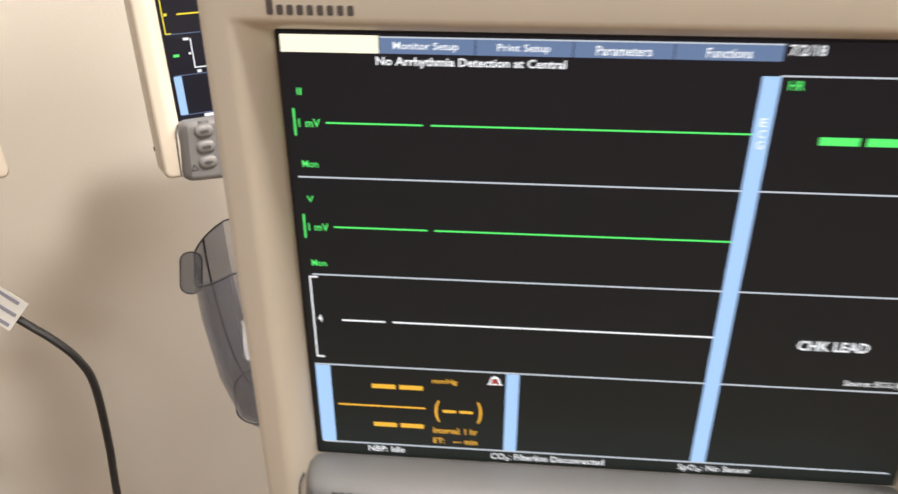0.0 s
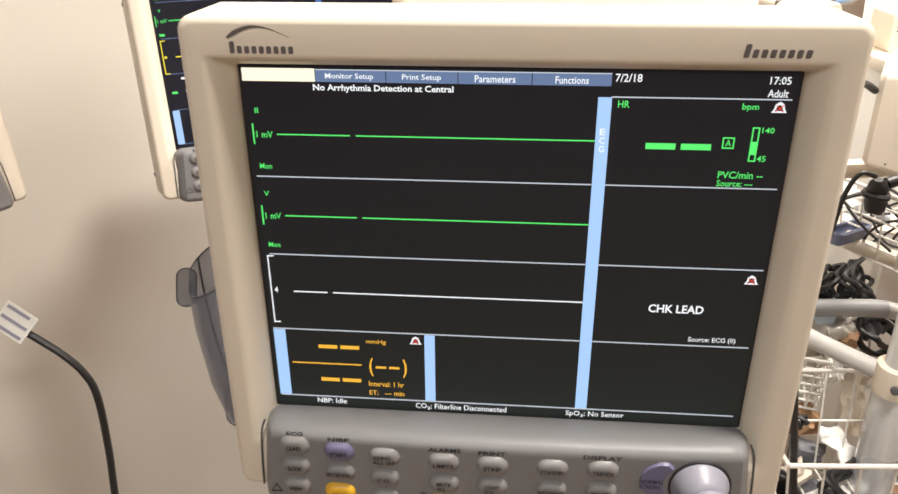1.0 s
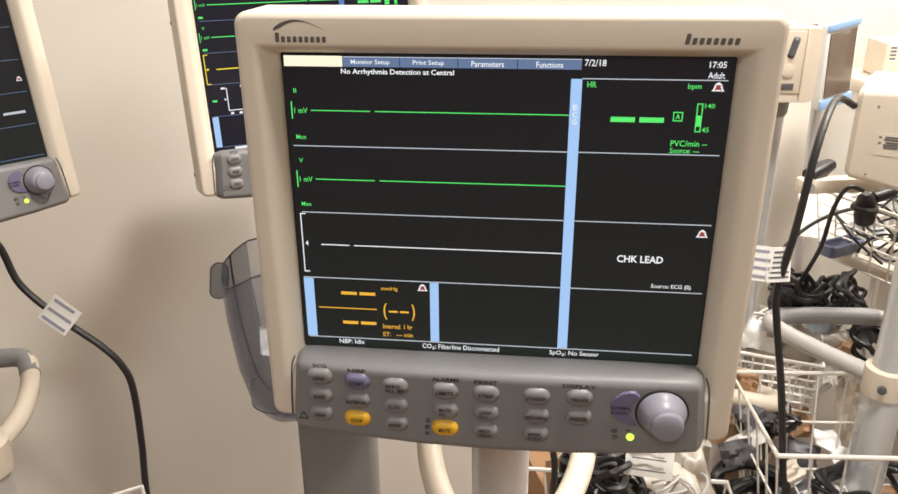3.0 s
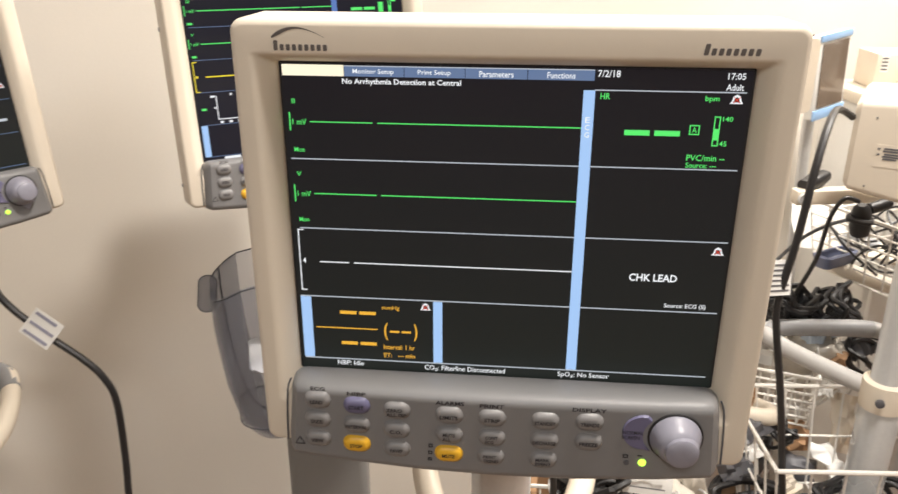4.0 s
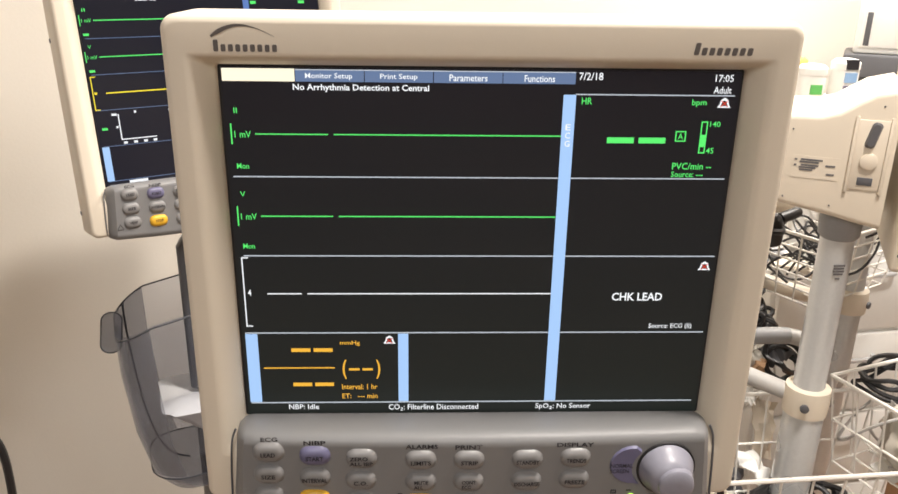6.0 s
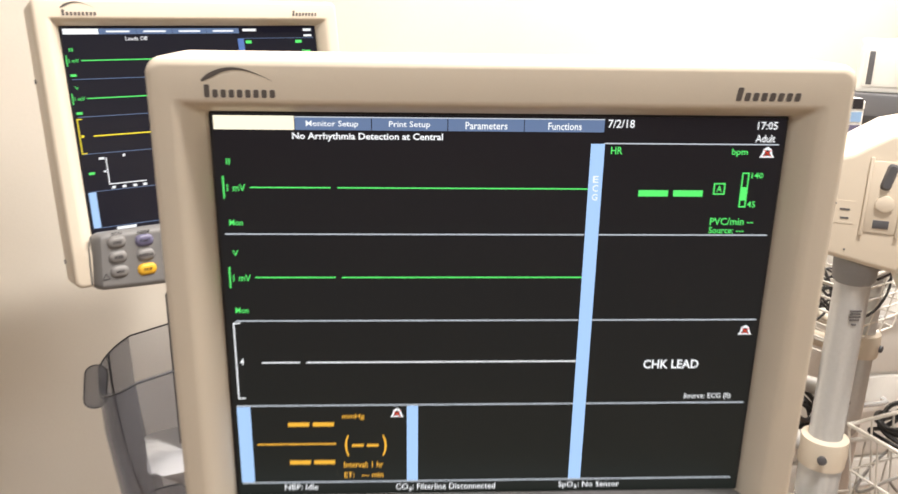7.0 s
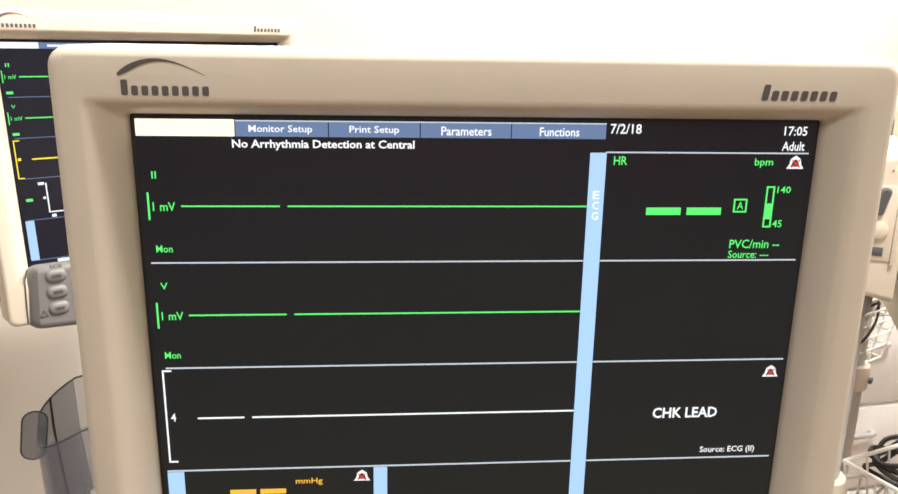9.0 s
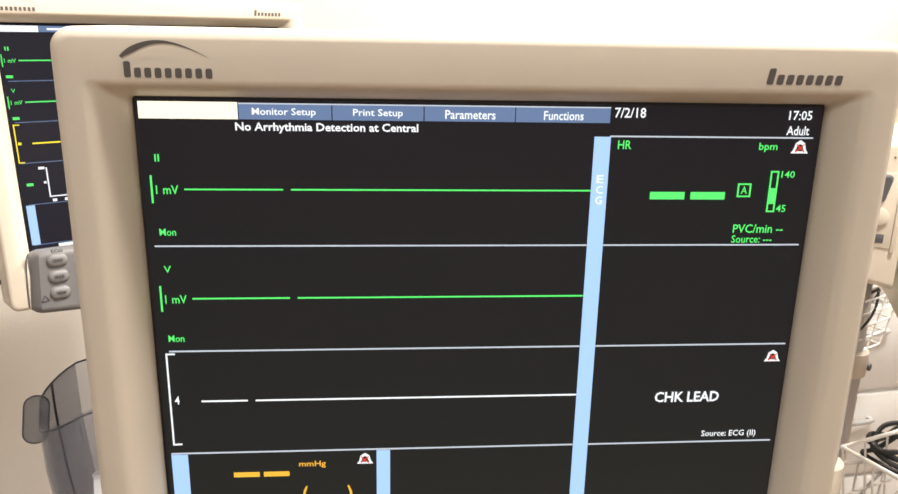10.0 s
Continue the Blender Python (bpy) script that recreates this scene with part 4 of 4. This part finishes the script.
# supply cart by the end of the wall, with canisters on top
cart = thing("supply_cart", "white supply cart with drawers before the wall", "cart", pose(0.845, 1.205, 0, 0, 0, 8))
part("body", slab(-0.19, 0.19, -0.14, 0.14, 0.08, 1.108, 0.008), PAPER, cart)
for i in range(5):
    dr = part("drawer", slab(-0.178, 0.178, -0.152, -0.136, 0.12 + 0.19 * i, 0.300 + 0.19 * i, 0.004), PAPER, cart)
    part("handle", tube([(-0.06, -0.154, 0.25 + 0.19 * i), (-0.05, -0.17, 0.25 + 0.19 * i), (0.05, -0.17, 0.25 + 0.19 * i), (0.06, -0.154, 0.25 + 0.19 * i)], 0.005, 8, 4), STEEL, dr)
part("top", slab(-0.20, 0.20, -0.15, 0.15, 1.108, 1.133, 0.006), CREAM, cart)
for i in range(4):
    part("caster", turned([(0.012, -0.012), (0.036, -0.011), (0.0395, 0), (0.036, 0.011), (0.012, 0.012)], 18), DARKGREY, cart, m=pose(0.15 * (1 if i % 2 else -1), 0.11 * (1 if i > 1 else -1), 0.04, 90, 0, 0))


def canister(m, r, h, band, label):
    t = thing("wipes_canister", label, "canister", m, "canisters on the cart")
    part("can", turned([(r * 0.96, 0), (r, 0.004), (r, h - 0.006), (r * 0.97, h)], 28), PAPER, t)
    part("lid", turned([(r * 1.03, h), (r * 1.03, h + 0.012), (r * 0.8, h + 0.018), (r * 0.3, h + 0.02)], 28), PAPER, t)
    for i, mat in enumerate(band):
        part("label_patch", slab(-0.011, 0.011, -r - 0.0015, -r * 0.7, 0.012 + i * 0.024, 0.030 + i * 0.024), mat, t, smooth=False)
    return t


canister(pose(0.782, 1.110, 1.133), 0.0255, 0.083, (LILAC, LILAC, BLUEPL, INK), "white wipes canister with blue and purple label patches")
canister(pose(0.724, 1.120, 1.133), 0.0265, 0.071, (PAPER, GREENPL), "white wipes canister with a small green label")


def boxed_machine(m, w, d, h, mat, slot, label):
    t = thing("stored_machine", label, "machine", m, "machines on the cart")
    part("case", slab(-w / 2, w / 2, -d / 2, d / 2, 0, h, 0.006), mat, t)
    if slot:
        part("door", slab(-w / 2 + 0.010, w / 2 - 0.010, -d / 2 - 0.004, -d / 2 + 0.002, 0.012, h - 0.012, 0.002), PAPER, t)
        part("slot", slab(-w / 2 + 0.016, -w / 2 + 0.026, -d / 2 - 0.006, -d / 2 - 0.002, 0.016, h - 0.020, 0.001), DARKGREY, t)
    else:
        part("vent", slab(-w / 2 + 0.012, w / 2 - 0.012, -d / 2 - 0.003, -d / 2 + 0.001, h * 0.35, h * 0.6, 0.001), BLACK, t)
    return t


boxed_machine(pose(0.905, 1.215, 1.133, 0, 0, -29), 0.13, 0.16, 0.105, DARKGREY, False, "dark grey machine standing on the cart")
boxed_machine(pose(0.910, 1.215, 1.238, 0, 0, -29), 0.11, 0.13, 0.099, PAPER, True, "pale grey machine with a dark slot on another machine")


# ---- cables and things in the baskets ----
def coil(m, r, turns, wire_r, label, seed):
    """A loose bundle of looped cable."""
    rng = random.Random(seed)
    pts = []
    for i in range(turns * 9):
        a = 2 * math.pi * i / 9
        rr = r * rng.uniform(0.72, 1.08)
        pts.append((rr * math.cos(a), rr * 0.62 * math.sin(a), rng.uniform(-0.016, 0.016) + 0.012 * math.sin(a * 0.37)))
    return tagged(part("cable_coil", tube(pts, wire_r, 6, 4), BLACK, None, "", m), label, "cable", "coiled cables")


coil(pose(0.457, 0.78, 0.849, 0, 0, 20), 0.050, 5, 0.0045, "black coiled cable lying in the wire basket", 1)
coil(pose(0.512, 0.80, 0.841, 10, 0, 60), 0.040, 4, 0.004, "black coiled cable lying in the wire basket", 2)
coil(pose(0.353, 0.50, 0.635, 75, 10, 10), 0.062, 6, 0.0045, "black coiled cable hanging in the front basket", 3)
coil(pose(0.380, 0.66, 0.669, 20, 0, 0), 0.030, 4, 0.005, "black coiled cable on the rear basket", 4)
coil(pose(0.113, 0.34, 0.774, 20, 0, 0), 0.055, 5, 0.0042, "black coiled cable behind the handle", 5)
coil(pose(0.158, 0.40, 0.731, 60, 0, 30), 0.055, 4, 0.0042, "black coiled cable in the lower basket", 6)
coil(pose(0.575, 0.76, 0.780, 40, 20, 0), 0.045, 4, 0.004, "black coiled cable behind the pole", 7)
coil(pose(0.507, 0.54, 0.666, 10, 0, 20), 0.075, 6, 0.004, "black coiled cable lying in the front basket", 11)
coil(pose(0.114, 0.36, 0.664, 10, 0, 40), 0.07, 6, 0.004, "black coiled cable lying in the near basket", 12)
coil(pose(0.678, 0.62, 0.821, 15, 0, 0), 0.060, 5, 0.0035, "black coiled cable in the side basket", 8)

cable("sensor_cable", "thin black cable from plug to basket", [(0.506, 0.74, 1.045), (0.482, 0.735, 1.050), (0.467, 0.735, 1.018), (0.461, 0.74, 0.954), (0.448, 0.75, 0.900), (0.444, 0.77, 0.857)], 0.0035)
cable("sensor_cable", "thin black cable crossing the baskets", [(0.401, 0.80, 0.891), (0.465, 0.82, 0.956), (0.540, 0.84, 0.983), (0.605, 0.86, 0.967), (0.660, 0.88, 0.946)], 0.003)
cable("sensor_cable", "thin black cable hanging behind the handle", [(0.035, 0.20, 1.0), (0.05, 0.24, 0.9), (0.06, 0.27, 0.8), (0.113, 0.30, 0.707)], 0.0035)
cable("sensor_cable", "black cable under the front basket", [(0.334, 0.60, 0.734), (0.351, 0.58, 0.678), (0.368, 0.55, 0.622), (0.422, 0.52, 0.577)], 0.004)
cable("sensor_cable", "thin black cable beside the rear pole", [(0.635, 0.80, 1.019), (0.679, 0.83, 0.988), (0.722, 0.84, 1.009), (0.764, 0.85, 1.052)], 0.003)

plug = thing("power_plug", "black moulded plug by the stand", "plug", pose(0.524, 0.765, 1.013, 0, 0, 15))
part("plug_body", turned([(0.008, -0.034), (0.014, -0.030), (0.016, -0.016), (0.0135, -0.006), (0.015, 0.006), (0.012, 0.016), (0.006, 0.022)], 18), BLACK, plug, m=pose(0, 0, 0, 10, -14, 0))
part("plug_ring", tube([(0.018, 0, -0.006), (0, 0.018, -0.004), (-0.018, 0, -0.002), (0, -0.018, -0.004), (0.018, 0, -0.006)], 0.005, 8, 6), BLACK, plug)
part("collar", turned([(0.009, 0), (0.009, 0.03), (0.006, 0.036)], 14), BLACK, plug, m=pose(0.012, 0, 0.012, 0, 75, 0))
adapter = thing("power_adapter", "black power adapter in the basket", "adapter", pose(0.363, 0.63, 0.668, 10, 15, 20))
part("adapter_body", slab(-0.025, 0.025, -0.03, 0.03, -0.022, 0.022, 0.006), BLACK, adapter)
part("cord_end", turned([(0.006, 0), (0.004, 0.02)], 10), BLACK, adapter, m=pose(0.024, 0, 0, 0, 90, 0))
clampbar = thing("clamp_arm", "cream clamp arm with a black grip", "clamp", pose(0.500, 0.80, 1.036, 0, 0, 12))
part("bar", slab(-0.075, 0.075, -0.012, 0.012, -0.012, 0.012, 0.004), CREAM, clampbar)
part("grip", loft([(-0.012, 0.012, -0.009, 0.009, 0.008, 0), (-0.014, 0.014, -0.011, 0.011, 0.009, 0.03), (-0.010, 0.010, -0.008, 0.008, 0.007, 0.055)]), BLACK, clampbar, m=pose(-0.06, 0, 0.016, 10, 0, -62))
part("pivot", turned([(0.009, 0), (0.009, 0.006)], 14), STEEL, clampbar, m=pose(-0.066, -0.012, 0, 90, 0, 0))


def crumple(name, w, d, h, mat, m, label, category, seed, amp=0.35):
    """A soft crumpled bag or sheet: a lumpy closed skin."""
    bm = bmesh.new()
    bmesh.ops.create_icosphere(bm, subdivisions=4, radius=0.5)
    off = Vector((seed * 3.1, seed * 1.7, 0))
    for v in bm.verts:
        n = v.co.normalized()
        k = 1 + amp * noise.noise(n * 1.7 + off) + 0.45 * amp * noise.noise(n * 5 + off) + 0.25 * amp * abs(noise.noise(n * 11 + off))
        box = max(abs(n.x), abs(n.y), abs(n.z))
        q = n * 0.5 * k / box ** 0.55
        v.co = Vector((q.x * w, q.y * d, q.z * h))
    ob = part(name, bm, mat, None, "", m, False)
    for p in ob.data.polygons:
        p.use_smooth = True
    return tagged(ob, label, category)


crumple("plastic_bag", 0.12, 0.10, 0.09, CLEAR_BAG, pose(0.489, 0.78, 0.754), "crinkled clear plastic bag in the wire basket", "bag", 1)
crumple("plastic_bag", 0.15, 0.11, 0.10, CLEAR_BAG, pose(0.715, 0.55, 0.765), "crinkled clear plastic bag of tubing in a basket", "bag", 2)
crumple("plastic_bag", 0.10, 0.10, 0.10, CLEAR_BAG, pose(0.185, 0.40, 0.731), "crinkled clear bag of tubing beside the stand", "bag", 3)
crumple("plastic_bag", 0.045, 0.06, 0.11, CLEAR_BAG, pose(0.232, 0.42, 0.753, 0, -14, 0), "crinkled cream plastic bag hanging beside the stand", "bag", 4, 0.4)
crumple("plastic_bag", 0.13, 0.12, 0.10, CLEAR_BAG, pose(0.527, 0.95, 0.676), "crinkled clear plastic bag on the rear stand", "bag", 5)


def sheet(m, w, h, label, lines=4, mat=None):
    t = thing("printed_sheet", label, "paper", m, "papers")
    bm = bmesh.new()
    bmesh.ops.create_grid(bm, x_segments=8, y_segments=8, size=0.5)
    for v in bm.verts:
        v.co = Vector((v.co.x * w, 0.006 * noise.noise(Vector((v.co.x * 3, v.co.y * 3, w * 50))), v.co.y * h))
    bmesh.ops.solidify(bm, geom=list(bm.faces), thickness=0.0005)
    p = part("page", bm, mat or PAPER, t)
    for i in range(lines):
        z = h * (0.34 - 0.68 * i / max(1, lines - 1))
        part("print_bar", slab(-w * 0.4, w * 0.32, -0.0075, -0.0066, z - 0.0007, z + 0.0007), GREYINK, p, smooth=False)
    return t


sheet(pose(0.164, 0.335, 0.846, -25, 5, 0), 0.055, 0.058, "white printed sheet tucked under the control panel")
sheet(pose(0.556, 1.0, 0.917, -30, 10, 20), 0.12, 0.09, "white paper sheet lying in the rear basket", 0)
sheet(pose(0.509, 0.53, 0.613, -86, 0, 4), 0.25, 0.15, "white paper sheet lying on the basket floor", 0)
sheet(pose(0.371, 0.72, 0.604, -70, -10, -30), 0.11, 0.05, "narrow white paper strip among cables", 0)


def tray(m, w, d, h, mat, label):
    t = thing("plastic_tray", label, "tray", m, "trays in the baskets")
    bm = loft([(-w / 2, w / 2, -d / 2, d / 2, 0.008, 0.0), (-w / 2 - 0.004, w / 2 + 0.004, -d / 2 - 0.004, d / 2 + 0.004, 0.01, h), (-w / 2 - 0.001, w / 2 + 0.001, -d / 2 - 0.001, d / 2 + 0.001, 0.008, h), (-w / 2 + 0.003, w / 2 - 0.003, -d / 2 + 0.003, d / 2 - 0.003, 0.006, 0.004)], n=3)
    part("shell", bm, mat, t, m=Matrix(((1, 0, 0, 0), (0, 0, 1, 0), (0, 1, 0, 0), (0, 0, 0, 1))))
    part("lip", tube([(-w / 2, -d / 2, h), (w / 2, -d / 2, h), (w / 2, d / 2, h), (-w / 2, d / 2, h), (-w / 2, -d / 2, h)], 0.002, 6, 1), mat, t)
    return t


tray(pose(0.537, 0.86, 0.897, 0, 0, 35), 0.075, 0.028, 0.02, SLATE, "slate blue plastic tray on the basket")
tray(pose(0.488, 0.765, 0.797, 0, 0, 15), 0.028, 0.03, 0.035, PALEBLUE, "pale blue plastic tray below the coiled cable")
tray(pose(0.741, 0.72, 0.974, 0, 0, 10), 0.06, 0.05, 0.03, SLATE, "slate blue plastic tray beside the pole")


def carton(m, w, d, h, label, mat=CARD):
    t = thing("carton", label, "carton", m, "cartons on the floor")
    part("box", slab(-w / 2, w / 2, -d / 2, d / 2, 0, h, 0.003), mat, t)
    part("flap", slab(-w / 2, w / 2, -d / 2 - 0.0, -d / 2 + 0.003, h, h + 0.07), mat, t, m=pose(0, 0, 0))
    part("tape", slab(-0.022, 0.022, -d / 2 - 0.0012, d / 2 + 0.0012, h * 0.6, h + 0.0012), PAPER, t, smooth=False)
    return t


carton(pose(1.24, 1.20, 0, 0, 0, 25), 0.30, 0.25, 0.42, "brown cardboard carton on the floor behind the stands")
carton(pose(0.149, 1.02, 0, 0, 0, 20), 0.26, 0.20, 0.34, "brown cardboard carton on the floor by the wall")

# wire basket below the loop handle of the near stand
wire_basket(pose(0.146, 0.34, 0.730, 0, 0, 0), 0.28, 0.20, 0.14, 7, 5, 3, "white wire basket behind the near stand")


# ---- loose tubing and packets ----
def tubing(m, w, d, h, n, r, mat, label, seed):
    """A loose tangle of thin tubing, as one bundle."""
    rng = random.Random(seed)
    bm = bmesh.new()
    for _ in range(n):
        c = Vector((rng.uniform(-w, w) / 3, rng.uniform(-d, d) / 3, rng.uniform(-h, h) / 3))
        pts = []
        a0, rr = rng.uniform(0, 6.3), rng.uniform(0.18, 0.42)
        for i in range(rng.randint(9, 15)):
            a = a0 + i * 0.62
            pts.append(c + Vector((w * rr * math.cos(a), d * rr * math.sin(a), h * 0.4 * math.sin(a * 1.7 + a0))))
        tube(pts, r, 6, 4, bm=bm)
    return tagged(part("tubing_bundle", bm, mat, None, "", m), label, "tubing", "tubing in the baskets", "stuff")


tubing(pose(0.479, 0.79, 0.743), 0.20, 0.14, 0.08, 9, 0.0022, PAPER, "tangled white tubing in the wire basket", 1)
tubing(pose(0.661, 0.90, 0.925), 0.20, 0.16, 0.09, 9, 0.0022, BLACK, "tangled black leads in the far basket", 2)
tubing(pose(0.715, 0.55, 0.776), 0.20, 0.14, 0.10, 10, 0.0022, PALEGREY, "tangled grey tubing in the side basket", 3)
tubing(pose(0.135, 0.36, 0.763), 0.20, 0.12, 0.05, 8, 0.0018, PALEGREY, "tangled grey tubing in the near basket", 6)


def packet(m, w, h, mat, label, seed):
    bm = bmesh.new()
    bmesh.ops.create_grid(bm, x_segments=7, y_segments=7, size=0.5)
    for v in bm.verts:
        e = (1 - (2 * v.co.x) ** 2) * (1 - (2 * v.co.y) ** 2)
        v.co = Vector((v.co.x * w, v.co.y * h, 0.014 * e + (0.014 if seed >= 30 else 0.004) * noise.noise(Vector((v.co.x * 5, v.co.y * 5, seed * 3.3)))))
    bmesh.ops.solidify(bm, geom=list(bm.faces), thickness=0.002)
    t = thing("packet", label, "packet", m, "packets in the baskets")
    p = part("pouch", bm, mat, t)
    if seed < 30:
        part("print_patch", slab(-w * 0.25, w * 0.2, -h * 0.12, h * 0.12, 0.0115, 0.0125), GREYINK, p, smooth=False)
    return t


PACKS = random.Random(21)
for i, (x, y, z, mat, word) in enumerate((
        (0.446, 0.76, 0.726, PAPER, "white"), (0.523, 0.80, 0.732, CLEAR_BAG, "clear"), (0.415, 0.83, 0.739, CREAM, "cream"),
        (0.443, 0.54, 0.631, PAPER, "white"), (0.552, 0.55, 0.631, CARD, "brown"), (0.627, 0.52, 0.630, CREAM, "cream"), (0.485, 0.49, 0.634, DARKGREY, "dark"),
        (0.680, 0.56, 0.716, PAPER, "white"), (0.765, 0.53, 0.715, CLEAR_BAG, "clear"), (0.641, 0.92, 0.887, CREAM, "cream"), (0.705, 0.88, 0.886, PAPER, "white"),
        (0.093, 0.36, 0.597, CREAM, "cream"), (0.190, 0.33, 0.602, PAPER, "white"), (0.158, 0.38, 0.625, CARD, "brown"))):
    packet(pose(x, y, z, PACKS.uniform(-25, 25), PACKS.uniform(-25, 25), PACKS.uniform(0, 180)), PACKS.uniform(0.05, 0.09), PACKS.uniform(0.04, 0.07), mat, "small " + word + " packet lying among cables in a basket", i)

for i, (x, y, z, mat, word, w, h) in enumerate((
        (0.334, 0.62, 0.778, CARD, "brown", 0.070, 0.050), (0.350, 0.58, 0.748, DARKGREY, "dark", 0.070, 0.050), (0.335, 0.60, 0.698, CARD, "brown", 0.090, 0.060),
        (0.334, 0.55, 0.717, PAPER, "white", 0.080, 0.035), (0.320, 0.52, 0.718, DARKGREY, "dark", 0.060, 0.050), (0.447, 0.66, 0.686, CARD, "brown", 0.090, 0.060),
        (0.491, 0.62, 0.663, PAPER, "white", 0.060, 0.090), (0.445, 0.62, 0.654, DARKGREY, "dark", 0.070, 0.050), (0.399, 0.56, 0.653, CREAM, "cream", 0.090, 0.040),
        (0.434, 0.56, 0.618, DARKGREY, "dark", 0.070, 0.050), (0.302, 0.50, 0.666, CARD, "brown", 0.080, 0.060), (0.494, 0.70, 0.749, PAPER, "white", 0.030, 0.040),
        (0.515, 0.74, 0.781, CARD, "brown", 0.050, 0.040), (0.508, 0.76, 0.823, PALEBLUE, "pale blue", 0.040, 0.035), (0.377, 0.70, 0.816, PAPER, "white", 0.070, 0.060),
        (0.397, 0.72, 0.775, CLEAR_BAG, "clear", 0.090, 0.070), (0.568, 0.78, 0.784, DARKGREY, "dark", 0.060, 0.050), (0.540, 0.72, 0.674, CREAM, "cream", 0.050, 0.120))):
    packet(pose(x, y, z, PACKS.uniform(15, 65), PACKS.uniform(-25, 25), PACKS.uniform(-40, 40)), w * 0.8, h * 0.8, mat, "crumpled " + word + " packet wedged among the wire baskets", 30 + i)
coil(pose(0.332, 0.50, 0.684, 60, 0, 0), 0.050, 6, 0.0042, "black coiled cable hanging among the wire baskets", 40)
coil(pose(0.339, 0.49, 0.667, 43, 10, 23), 0.045, 5, 0.0042, "black coiled cable hanging among the wire baskets", 41)
coil(pose(0.443, 0.76, 0.872, 26, 20, 46), 0.055, 5, 0.0045, "black coiled cable hanging among the wire baskets", 42)
coil(pose(0.537, 0.80, 0.848, 59, 0, 69), 0.050, 4, 0.0040, "black coiled cable hanging among the wire baskets", 43)
coil(pose(0.396, 0.62, 0.725, 42, 10, 92), 0.045, 4, 0.0030, "black coiled cable hanging among the wire baskets", 44)
coil(pose(0.106, 0.36, 0.807, 25, 20, 115), 0.055, 6, 0.0042, "black coiled cable hanging among the wire baskets", 45)
coil(pose(0.118, 0.38, 0.739, 58, 0, 138), 0.060, 5, 0.0042, "black coiled cable hanging among the wire baskets", 46)

# ---- floor tiles ----
FLOOR_OB = bpy.data.objects["floor"]
TILE = mesh_of(slab(-0.0985, 0.0985, -0.0985, 0.0985, 0.0, 0.006, 0.0012, 1), "tile", TILEMAT)
for i in range(11):
    for j in range(13):
        ob = new("tile", TILE)
        ob.parent = FLOOR_OB
        ob.matrix_basis = pose(-0.4 + 0.2 * i, 0.5 + 0.2 * j, 0.0)
